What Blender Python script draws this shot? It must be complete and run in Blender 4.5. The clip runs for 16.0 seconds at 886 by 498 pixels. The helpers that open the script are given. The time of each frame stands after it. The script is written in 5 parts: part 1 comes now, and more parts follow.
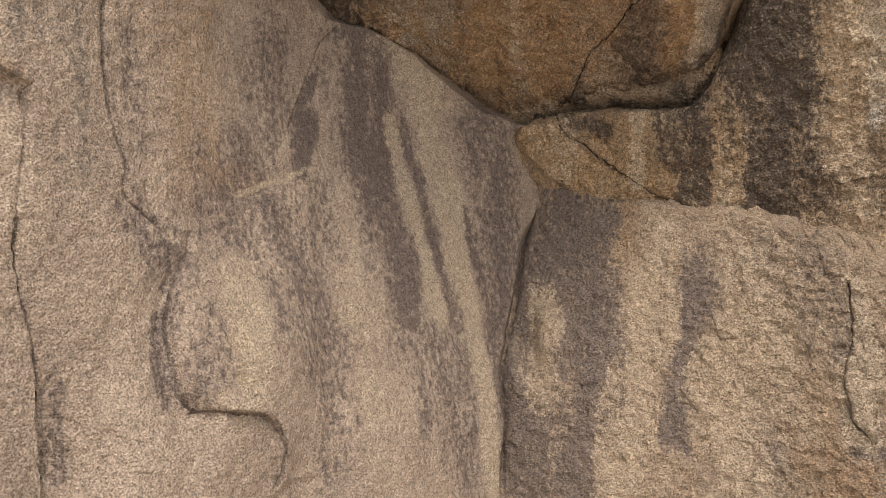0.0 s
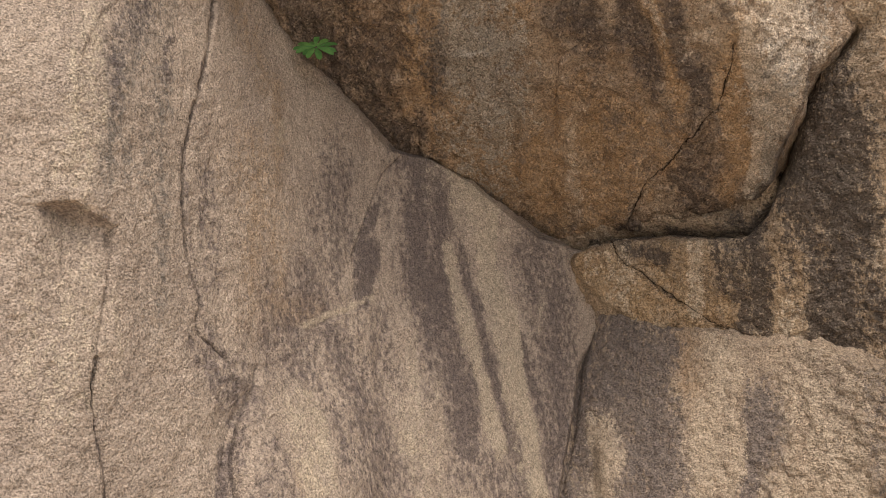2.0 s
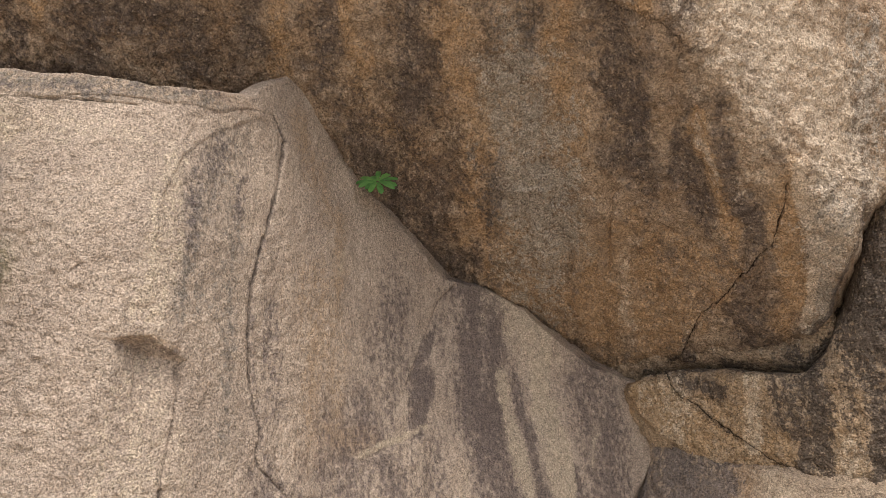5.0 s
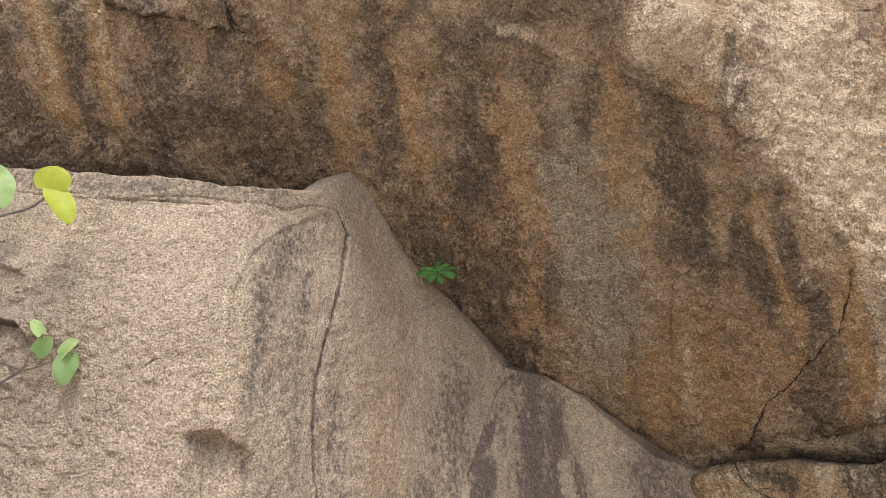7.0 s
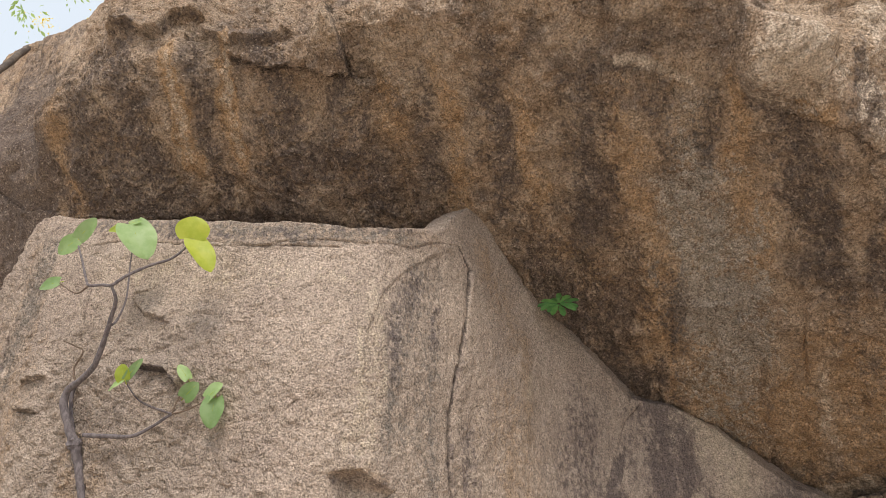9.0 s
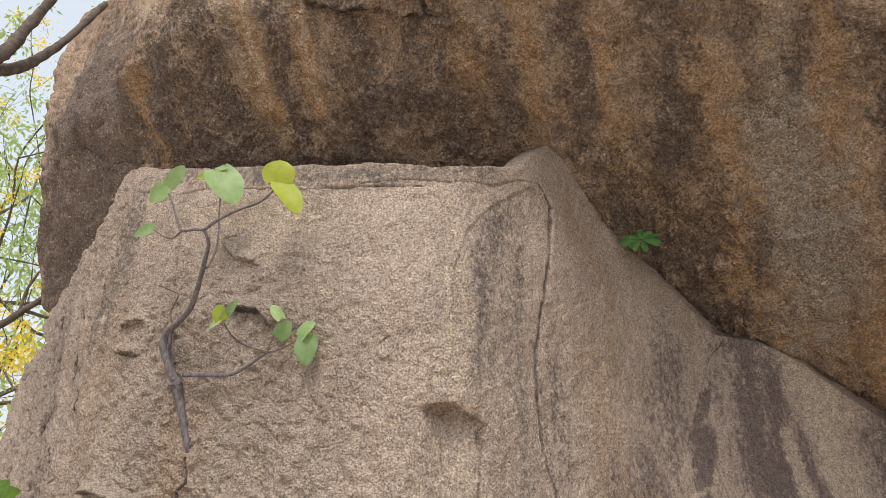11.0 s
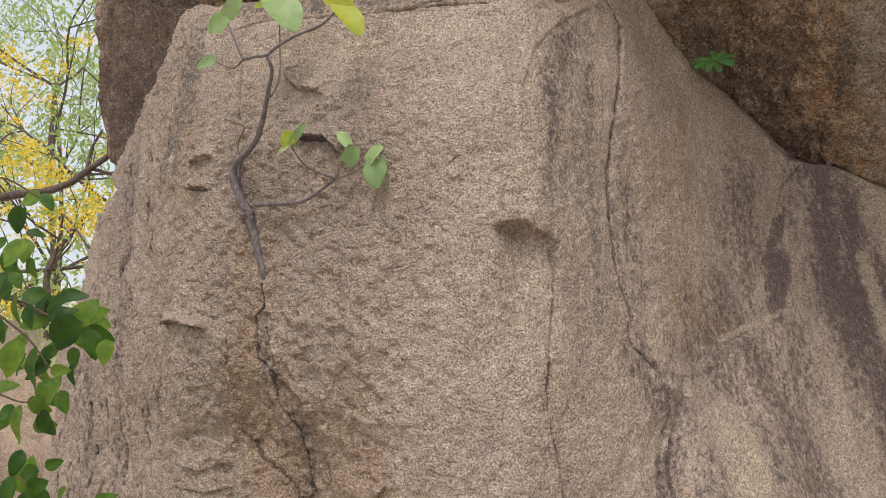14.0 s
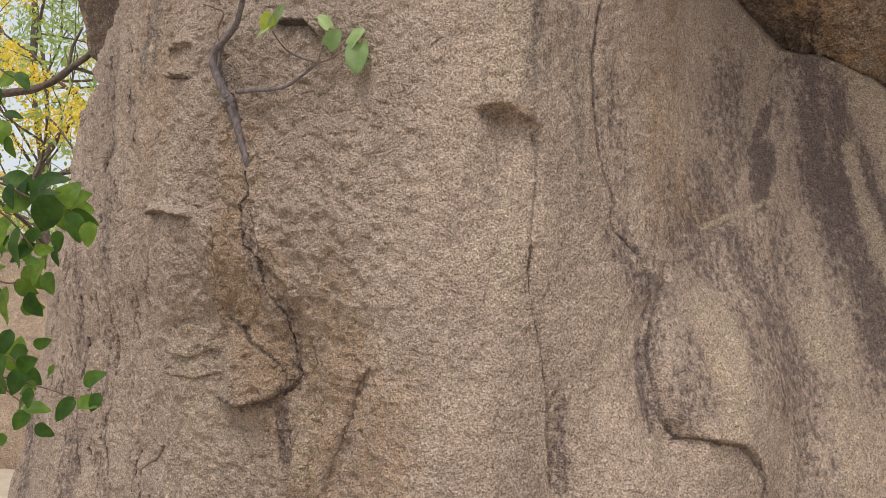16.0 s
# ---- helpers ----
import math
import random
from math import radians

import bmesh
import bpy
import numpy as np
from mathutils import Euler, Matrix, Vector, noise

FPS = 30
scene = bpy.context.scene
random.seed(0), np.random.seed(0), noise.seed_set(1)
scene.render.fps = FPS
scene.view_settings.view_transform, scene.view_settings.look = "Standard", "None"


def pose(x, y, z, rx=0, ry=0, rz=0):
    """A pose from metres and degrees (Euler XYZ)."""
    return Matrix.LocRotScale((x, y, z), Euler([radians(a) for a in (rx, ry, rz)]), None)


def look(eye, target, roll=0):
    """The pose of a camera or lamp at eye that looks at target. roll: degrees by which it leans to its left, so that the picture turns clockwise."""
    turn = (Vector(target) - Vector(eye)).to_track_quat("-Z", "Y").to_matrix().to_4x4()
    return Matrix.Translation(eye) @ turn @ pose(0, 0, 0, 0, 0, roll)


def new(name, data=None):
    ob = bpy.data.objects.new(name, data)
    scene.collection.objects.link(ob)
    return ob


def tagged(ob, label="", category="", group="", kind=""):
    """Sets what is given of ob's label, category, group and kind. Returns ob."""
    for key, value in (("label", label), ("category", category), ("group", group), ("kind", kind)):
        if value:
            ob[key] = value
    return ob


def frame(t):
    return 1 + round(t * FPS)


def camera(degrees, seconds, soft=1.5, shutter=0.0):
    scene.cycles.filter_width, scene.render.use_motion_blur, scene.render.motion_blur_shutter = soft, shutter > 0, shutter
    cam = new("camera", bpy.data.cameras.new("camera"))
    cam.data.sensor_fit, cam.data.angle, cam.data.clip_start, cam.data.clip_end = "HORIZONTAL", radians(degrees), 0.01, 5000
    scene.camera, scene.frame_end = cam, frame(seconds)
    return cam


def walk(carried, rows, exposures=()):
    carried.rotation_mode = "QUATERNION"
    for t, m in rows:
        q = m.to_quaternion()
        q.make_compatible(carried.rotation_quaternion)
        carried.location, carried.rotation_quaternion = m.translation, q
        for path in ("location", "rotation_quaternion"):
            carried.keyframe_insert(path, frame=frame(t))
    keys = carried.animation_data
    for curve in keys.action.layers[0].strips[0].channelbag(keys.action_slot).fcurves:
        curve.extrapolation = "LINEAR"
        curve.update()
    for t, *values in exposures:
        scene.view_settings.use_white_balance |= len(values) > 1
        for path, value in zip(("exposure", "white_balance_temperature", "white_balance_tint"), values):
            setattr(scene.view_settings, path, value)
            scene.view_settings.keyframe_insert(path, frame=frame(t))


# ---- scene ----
cam = camera(55.3, 16.0, soft=0.6)
PATH = [
    (0, (0.129, 0.022, 1.494), (0.062, 2.019, 1.579), -1.5),
    (0.5, (0.098, 0.003, 1.528), (0.016, 1.997, 1.664), -1.3),
    (1, (0.07, -0.009, 1.583), (-0.021, 1.979, 1.776), -1.3),
    (1.5, (0.013, -0.031, 1.638), (-0.114, 1.948, 1.897), -1.1),
    (2, (0.002, -0.048, 1.68), (-0.146, 1.921, 1.995), -0.9),
    (2.5, (0.004, -0.074, 1.733), (-0.142, 1.885, 2.111), -0.6),
    (3, (-0.007, -0.098, 1.764), (-0.159, 1.85, 2.195), -0.2),
    (3.5, (-0.047, -0.119, 1.778), (-0.228, 1.818, 2.243), 0.2),
    (4, (-0.062, -0.136, 1.794), (-0.264, 1.792, 2.288), 0.5),
    (6.5, (-0.038, -0.245, 1.844), (-0.366, 1.608, 2.523), 1.0),
    (7, (-0.083, -0.266, 1.861), (-0.445, 1.561, 2.588), 1.3),
    (7.5, (-0.134, -0.288, 1.875), (-0.548, 1.518, 2.627), 1.4),
    (8, (-0.185, -0.31, 1.875), (-0.647, 1.475, 2.649), 1.3),
    (8.5, (-0.233, -0.324, 1.878), (-0.747, 1.442, 2.664), 1.4),
    (9, (-0.267, -0.333, 1.878), (-0.826, 1.418, 2.665), 1.4),
    (11.5, (-0.413, -0.353, 1.764), (-1.135, 1.399, 2.405), 1.2),
    (12, (-0.429, -0.333, 1.731), (-1.162, 1.43, 2.328), 0.9),
    (12.5, (-0.452, -0.302, 1.684), (-1.191, 1.475, 2.228), 0.5),
    (13, (-0.469, -0.285, 1.637), (-1.228, 1.499, 2.129), 0.4),
    (13.5, (-0.495, -0.272, 1.593), (-1.291, 1.509, 2.035), 0.6),
    (14, (-0.522, -0.268, 1.553), (-1.36, 1.504, 1.952), 0.7),
    (14.5, (-0.536, -0.252, 1.512), (-1.4, 1.518, 1.862), 0.6),
    (15, (-0.531, -0.248, 1.479), (-1.398, 1.529, 1.781), 0.5),
    (15.5, (-0.508, -0.244, 1.454), (-1.362, 1.546, 1.712), 0.5),
    (16, (-0.48, -0.232, 1.407), (-1.316, 1.574, 1.611), 0.5),
]
walk(cam, [(t, look(eye, target, roll)) for t, eye, target, roll in PATH], [(0.0, 0.17, 6850, 10), (3.5, 0.23, 6600, 10), (7.0, 0.48, 6400, 7), (8.5, 0.42, 6350, 7), (9.0, 0.23, 6350, 9), (11.5, 0.13, 6300, 10), (13.0, 0.05, 6300, 11), (16.0, -0.07, 6500, 11)])

# ---- world, sun and exposure ----
world = bpy.data.worlds.new("sky")
scene.world = world
world.use_nodes = True
wn = world.node_tree.nodes
sky = wn.new("ShaderNodeTexSky")
sky.sky_type, sky.sun_disc = "NISHITA", False
sky.sun_elevation, sky.sun_rotation = radians(59), radians(170)
sky.air_density, sky.dust_density, sky.ozone_density = 1.0, 5.0, 1.0
haze = wn.new("ShaderNodeMix")
haze.data_type = "RGBA"
haze.inputs[0].default_value = 0.52
haze.inputs[7].default_value = (8.3, 8.6, 8.6, 1)
world.node_tree.links.new(sky.outputs[0], haze.inputs[6])
world.node_tree.links.new(haze.outputs[2], wn["Background"].inputs[0])
wn["Background"].inputs[1].default_value = 0.14
sun = new("sun", bpy.data.lights.new("sun", "SUN"))
sun.data.energy, sun.data.angle, sun.data.color = 1.55, radians(16), (1.0, 0.91, 0.79)
sun.matrix_world = look((1.2, -6.5, 11.0), (0, 0, 0))


# ---- materials ----
def material(name):
    m = bpy.data.materials.new(name)
    m.use_nodes = True
    return m, m.node_tree.nodes, m.node_tree.links, m.node_tree.nodes["Principled BSDF"]


def node(ns, kind, **values):
    n = ns.new(kind)
    for k, v in values.items():
        n.inputs[k.replace("_", " ")].default_value = v
    return n


def noise_tex(ns, ls, coord, scale, detail=4.0, rough=0.6, stretch=(1, 1, 1)):
    mp = ns.new("ShaderNodeMapping")
    mp.inputs["Scale"].default_value = stretch
    ls.new(coord, mp.inputs["Vector"])
    n = node(ns, "ShaderNodeTexNoise", Scale=scale, Detail=detail, Roughness=rough)
    ls.new(mp.outputs[0], n.inputs["Vector"])
    return n.outputs["Fac"]


def calc(ns, ls, op, a, b, clamp=False):
    n = ns.new("ShaderNodeMath")
    n.operation, n.use_clamp = op, clamp
    for i, v in enumerate((a, b)):
        if isinstance(v, (int, float)):
            n.inputs[i].default_value = v
        else:
            ls.new(v, n.inputs[i])
    return n.outputs[0]


def span(ns, ls, v, a, b, lo=0.0, hi=1.0):
    n = ns.new("ShaderNodeMapRange")
    n.interpolation_type = "SMOOTHSTEP"
    for i, w in zip((1, 2, 3, 4), (a, b, lo, hi)):
        n.inputs[i].default_value = w
    ls.new(v, n.inputs[0])
    return n.outputs[0]


def blend(ns, ls, fac, a, b, mode="MIX"):
    n = ns.new("ShaderNodeMix")
    n.data_type, n.blend_type = "RGBA", mode
    for i, v in ((0, fac), (6, a), (7, b)):
        if isinstance(v, (int, float)):
            n.inputs[i].default_value = v
        elif isinstance(v, tuple):
            n.inputs[i].default_value = (*v, 1)
        else:
            ls.new(v, n.inputs[i])
    return n.outputs[2]


def rock_material(name, light, mid, dark, pale, rust, grey, speck=1.0, mottle=0.5, bump=1.0, clasts=0.15, fineness=1.0, even=1.0, soft=0.30):
    """Weathered granite: crystals, vertical weathering streaks, and stains whose places come with the mesh."""
    m, ns, ls, bs = material(name)
    pos = ns.new("ShaderNodeTexCoord").outputs["Object"]
    st = ns.new("ShaderNodeAttribute")
    st.attribute_name = "stain"
    sep = ns.new("ShaderNodeSeparateXYZ")
    ls.new(st.outputs["Vector"], sep.inputs[0])
    ly = ns.new("ShaderNodeAttribute")
    ly.attribute_name = "lichen"
    broad = noise_tex(ns, ls, pos, 2.2, 5, 0.62)
    streak = noise_tex(ns, ls, pos, 7.0, 5, 0.62, (1, 1, 0.16))
    band = noise_tex(ns, ls, pos, 3.0, 4, 0.6, (1, 1, 0.35))
    patch = noise_tex(ns, ls, pos, 24.0, 5, 0.65)
    stria = noise_tex(ns, ls, pos, 38.0, 4, 0.65, (1, 1, 0.09))
    blotch = noise_tex(ns, ls, pos, 6.5, 6, 0.6, (1, 1, 0.7))
    grain = noise_tex(ns, ls, pos, 66.0 * fineness, 1.5, 0.55)
    fleck = noise_tex(ns, ls, pos, 40.0, 2.5, 0.6, (1, 1, 0.55))
    fine = noise_tex(ns, ls, pos, 108.0 * fineness, 0.8, 0.5)
    col = blend(ns, ls, span(ns, ls, broad, 0.36, 0.64), mid, light)
    col = blend(ns, ls, calc(ns, ls, "MULTIPLY", span(ns, ls, streak, 0.5, 0.75), mottle), col, dark)
    col = blend(ns, ls, calc(ns, ls, "MULTIPLY", span(ns, ls, band, 0.48, 0.62), mottle), col, dark)
    col = blend(ns, ls, calc(ns, ls, "MULTIPLY", span(ns, ls, patch, 0.52, 0.7), mottle * 0.6), col, grey)
    col = blend(ns, ls, calc(ns, ls, "MULTIPLY", span(ns, ls, blotch, 0.5, 0.6), mottle * 0.7), col, tuple(0.55 * r + 0.45 * d for r, d in zip(rust, dark)))

    cells = node(ns, "ShaderNodeTexVoronoi", Scale=110.0 * fineness)
    ls.new(pos, cells.inputs["Vector"])
    tone = ns.new("ShaderNodeSeparateColor")
    ls.new(cells.outputs["Color"], tone.inputs[0])
    crystal = tone.outputs[0]

    def centred(v, k):
        return calc(ns, ls, "MULTIPLY", calc(ns, ls, "SUBTRACT", v, 0.5), k)

    wide = calc(ns, ls, "ADD", calc(ns, ls, "ADD", centred(patch, 1.9), centred(streak, 1.3)), centred(stria, 0.45))
    dotted = calc(ns, ls, "ADD", wide, calc(ns, ls, "ADD", centred(fine, 1.2), centred(fleck, 1.9)))
    solid = calc(ns, ls, "ADD", wide, calc(ns, ls, "ADD", centred(fine, 0.6), centred(fleck, 1.1)))

    def mask(v, soft, ragged):
        e = calc(ns, ls, "MULTIPLY", ragged, span(ns, ls, v, 0.0, 0.3))
        return span(ns, ls, calc(ns, ls, "ADD", v, e), 0.43 - soft, 0.43 + soft)

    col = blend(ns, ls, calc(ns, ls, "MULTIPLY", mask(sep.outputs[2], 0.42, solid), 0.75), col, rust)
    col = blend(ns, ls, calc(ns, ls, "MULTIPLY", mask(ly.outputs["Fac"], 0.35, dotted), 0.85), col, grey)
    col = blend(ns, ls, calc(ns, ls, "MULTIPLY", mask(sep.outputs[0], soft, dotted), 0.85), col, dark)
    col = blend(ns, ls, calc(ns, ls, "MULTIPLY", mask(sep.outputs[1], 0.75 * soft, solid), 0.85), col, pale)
    col = blend(ns, ls, span(ns, ls, stria, 0.52, 0.72, 0.0, 0.22 * mottle), col, dark)
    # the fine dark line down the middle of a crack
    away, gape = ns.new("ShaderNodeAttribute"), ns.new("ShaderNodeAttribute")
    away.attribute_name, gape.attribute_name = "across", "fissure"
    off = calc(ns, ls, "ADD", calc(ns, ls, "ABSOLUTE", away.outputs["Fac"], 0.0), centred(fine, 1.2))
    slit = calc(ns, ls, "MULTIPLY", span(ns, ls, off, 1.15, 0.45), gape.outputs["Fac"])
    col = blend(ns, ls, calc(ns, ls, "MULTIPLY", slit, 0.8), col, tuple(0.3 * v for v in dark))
    # pale clasts standing out of the weathered skin
    clast = node(ns, "ShaderNodeTexVoronoi", Scale=58.0 * fineness)
    ls.new(pos, clast.inputs["Vector"])
    pick = ns.new("ShaderNodeSeparateColor")
    ls.new(clast.outputs["Color"], pick.inputs[0])
    dots = calc(ns, ls, "MULTIPLY", span(ns, ls, pick.outputs[1], 0.5, 0.85), span(ns, ls, clast.outputs["Distance"], 0.42, 0.25))
    col = blend(ns, ls, calc(ns, ls, "MULTIPLY", dots, clasts), col, pale)
    # crystals: dark mica and pale feldspar
    spar = calc(ns, ls, "MULTIPLY", span(ns, ls, tone.outputs[1], 0.80, 0.86), span(ns, ls, cells.outputs["Distance"], 0.55, 0.35))
    col = blend(ns, ls, calc(ns, ls, "MULTIPLY", spar, 0.16 * speck), col, pale)
    mica = noise_tex(ns, ls, pos, 92.0 * fineness, 0.8, 0.5)
    # worm-like pits between the grains, thicker where lichen roughens the skin
    worm = calc(ns, ls, "ABSOLUTE", calc(ns, ls, "SUBTRACT", noise_tex(ns, ls, pos, 62.0 * fineness, 1.0, 0.5), 0.5), 0.0)
    pit = calc(ns, ls, "MULTIPLY", span(ns, ls, worm, 0.055, 0.015), span(ns, ls, calc(ns, ls, "ADD", fleck, calc(ns, ls, "MULTIPLY", ly.outputs["Fac"], 0.25)), 0.42, 0.62))
    g0 = calc(ns, ls, "SUBTRACT", 1.0, calc(ns, ls, "MULTIPLY", pit, 0.5 * speck))
    g = span(ns, ls, mica, 0.36, 0.45, 1 - 0.5 * speck, 1.0)
    f = span(ns, ls, fine, 0.38, 0.64, 1 - 0.18 * speck, 1 + 0.24 * speck)
    c = span(ns, ls, crystal, 0.0, 1.0, 1 - 0.16 * speck, 1 + 0.16 * speck)
    k = calc(ns, ls, "MULTIPLY", span(ns, ls, grain, 0.38, 0.60, 1 - 0.16 * speck, 1 + 0.13 * speck), span(ns, ls, patch, 0.34, 0.66, 0.93, 1.07))
    amount = calc(ns, ls, "MULTIPLY", calc(ns, ls, "MULTIPLY", calc(ns, ls, "MULTIPLY", g, g0), f), calc(ns, ls, "MULTIPLY", c, k))
    rough = ns.new("ShaderNodeAttribute")
    rough.attribute_name = "coarse"
    # the broken faces show their crystals less than the worn ones
    worn = span(ns, ls, rough.outputs["Fac"], 0.32, 0.8, 1.0, even)
    amount = calc(ns, ls, "ADD", calc(ns, ls, "MULTIPLY", calc(ns, ls, "SUBTRACT", amount, 1.0), worn), 1.0)
    both = ns.new("ShaderNodeCombineXYZ")
    for i in range(3):
        ls.new(amount, both.inputs[i])
    col = blend(ns, ls, 1.0, col, both.outputs[0], "MULTIPLY")
    ls.new(col, bs.inputs["Base Color"])
    bs.inputs["Roughness"].default_value = 0.9
    bs.inputs["Specular IOR Level"].default_value = 0.2
    clump = noise_tex(ns, ls, pos, 50.0 * fineness, 3.0, 0.6)
    relief = calc(ns, ls, "ADD", calc(ns, ls, "ADD", clump, calc(ns, ls, "ADD", calc(ns, ls, "MULTIPLY", span(ns, ls, mica, 0.34, 0.52), 0.35), calc(ns, ls, "MULTIPLY", span(ns, ls, grain, 0.36, 0.58), 0.28))), calc(ns, ls, "MULTIPLY", span(ns, ls, clast.outputs["Distance"], 0.75, 0.1), 0.8 * clasts))
    relief = calc(ns, ls, "SUBTRACT", calc(ns, ls, "SUBTRACT", relief, calc(ns, ls, "MULTIPLY", pit, 0.22)), calc(ns, ls, "MULTIPLY", slit, 0.35))
    bp = node(ns, "ShaderNodeBump", Distance=0.024)
    ls.new(span(ns, ls, rough.outputs["Fac"], 0.2, 1.1, 0.5 * bump, min(1.0, 1.0 * bump)), bp.inputs["Strength"])
    ls.new(relief, bp.inputs["Height"])
    ls.new(bp.outputs[0], bs.inputs["Normal"])
    return m


def plain_material(name, a, b, scale, rough=0.6, bump=0.3, trans=0.0, stretch=(1, 1, 1), vary=0.0):
    m, ns, ls, bs = material(name)
    pos = ns.new("ShaderNodeTexCoord").outputs["Object"]
    n = noise_tex(ns, ls, pos, scale, 5, 0.65, stretch)
    col = blend(ns, ls, span(ns, ls, n, 0.35, 0.65), a, b)
    if vary:
        info = ns.new("ShaderNodeObjectInfo")
        hs = node(ns, "ShaderNodeHueSaturation")
        ls.new(span(ns, ls, info.outputs["Random"], 0, 1, 1 - vary, 1 + vary), hs.inputs["Value"])
        ls.new(span(ns, ls, info.outputs["Random"], 0, 1, 0.5 + 0.04 * vary, 0.5 - 0.05 * vary), hs.inputs["Hue"])
        ls.new(col, hs.inputs["Color"])
        col = hs.outputs[0]
    ls.new(col, bs.inputs["Base Color"])
    bs.inputs["Roughness"].default_value = rough
    bp = node(ns, "ShaderNodeBump", Strength=bump, Distance=0.004)
    ls.new(n, bp.inputs["Height"])
    ls.new(bp.outputs[0], bs.inputs["Normal"])
    if trans:
        tr = ns.new("ShaderNodeBsdfTranslucent")
        ls.new(col, tr.inputs["Color"])
        mx = ns.new("ShaderNodeMixShader")
        mx.inputs[0].default_value = trans
        ls.new(bs.outputs[0], mx.inputs[1])
        ls.new(tr.outputs[0], mx.inputs[2])
        ls.new(mx.outputs[0], ns["Material Output"].inputs[0])
    return m


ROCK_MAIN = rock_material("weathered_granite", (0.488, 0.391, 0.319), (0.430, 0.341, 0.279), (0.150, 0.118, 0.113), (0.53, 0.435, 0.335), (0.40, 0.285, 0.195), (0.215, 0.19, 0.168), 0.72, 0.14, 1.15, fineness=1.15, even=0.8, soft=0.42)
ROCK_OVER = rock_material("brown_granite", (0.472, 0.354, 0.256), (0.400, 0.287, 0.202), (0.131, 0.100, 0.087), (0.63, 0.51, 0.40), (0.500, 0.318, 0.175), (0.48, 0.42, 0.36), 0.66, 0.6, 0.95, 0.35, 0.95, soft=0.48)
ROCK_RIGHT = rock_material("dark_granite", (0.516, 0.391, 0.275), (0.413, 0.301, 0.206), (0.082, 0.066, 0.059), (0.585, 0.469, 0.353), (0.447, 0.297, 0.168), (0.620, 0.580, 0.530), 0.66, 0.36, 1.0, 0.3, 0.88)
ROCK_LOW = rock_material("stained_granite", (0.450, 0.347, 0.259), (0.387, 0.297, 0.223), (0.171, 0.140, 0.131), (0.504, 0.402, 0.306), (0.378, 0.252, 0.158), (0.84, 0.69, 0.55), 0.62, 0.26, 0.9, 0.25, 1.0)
BARK = plain_material("grey_bark", (0.095, 0.078, 0.080), (0.19, 0.16, 0.162), 60, 0.85, 0.6, stretch=(1, 1, 0.5))
TWIG = plain_material("brown_twig", (0.12, 0.08, 0.055), (0.20, 0.14, 0.10), 80, 0.8, 0.4)
LEAF = plain_material("fig_leaf", (0.28, 0.43, 0.15), (0.36, 0.50, 0.22), 14, 0.5, 0.15, 0.35, vary=0.22)
LEAF_YOUNG = plain_material("young_fig_leaf", (0.36, 0.44, 0.035), (0.44, 0.50, 0.06), 14, 0.5, 0.15, 0.4, vary=0.1)
LEAF_DARK = plain_material("shrub_leaf", (0.062, 0.15, 0.012), (0.115, 0.225, 0.02), 18, 0.55, 0.15, 0.42, vary=0.5)
FERN = plain_material("fern_green", (0.085, 0.22, 0.05), (0.13, 0.29, 0.075), 30, 0.5, 0.2, 0.25, vary=0.2)
SOIL = plain_material("dry_ground", (0.48, 0.41, 0.33), (0.57, 0.49, 0.40), 3, 0.95, 0.6)
TREE_BARK = plain_material("tree_bark", (0.085, 0.066, 0.055), (0.16, 0.125, 0.10), 25, 0.9, 0.5)
TREE_LEAF = plain_material("tree_leaf", (0.34, 0.47, 0.13), (0.46, 0.58, 0.22), 2, 0.5, 0.1, 0.45)
BLOSSOM = plain_material("yellow_blossom", (0.86, 0.64, 0.05), (0.92, 0.76, 0.14), 4, 0.6, 0.1, 0.4)


# ---- shape helpers ----
LATTICE = np.random.RandomState(7).random_sample((64, 64, 64)).astype(np.float32)


def vnoise(x, y, z, scale, seed=0):
    """Smooth lattice noise from 0 to 1, with that many cells to the metre."""
    ps, fs = [], []
    for v, o in ((x, 11.3), (y, 5.7), (z, 23.1)):
        v = v * scale + o + seed * 7.77
        i = np.floor(v).astype(np.int64)
        f = (v - i).astype(np.float32)
        ps.append((i % 64, (i + 1) % 64))
        fs.append(f * f * (3 - 2 * f))
    out = 0
    for a in (0, 1):
        for b in (0, 1):
            for c in (0, 1):
                w = (fs[0] if a else 1 - fs[0]) * (fs[1] if b else 1 - fs[1]) * (fs[2] if c else 1 - fs[2])
                out = out + w * LATTICE[ps[0][a], ps[1][b], ps[2][c]]
    return out


def segment(x, z, a, b):
    """Distance to a segment and the side of it (left is positive)."""
    ax, az, dx, dz = a[0], a[1], b[0] - a[0], b[1] - a[1]
    t = np.clip(((x - ax) * dx + (z - az) * dz) / (dx * dx + dz * dz + 1e-9), 0, 1)
    return np.hypot(x - ax - t * dx, z - az - t * dz), np.sign(dx * (z - az) - dz * (x - ax))


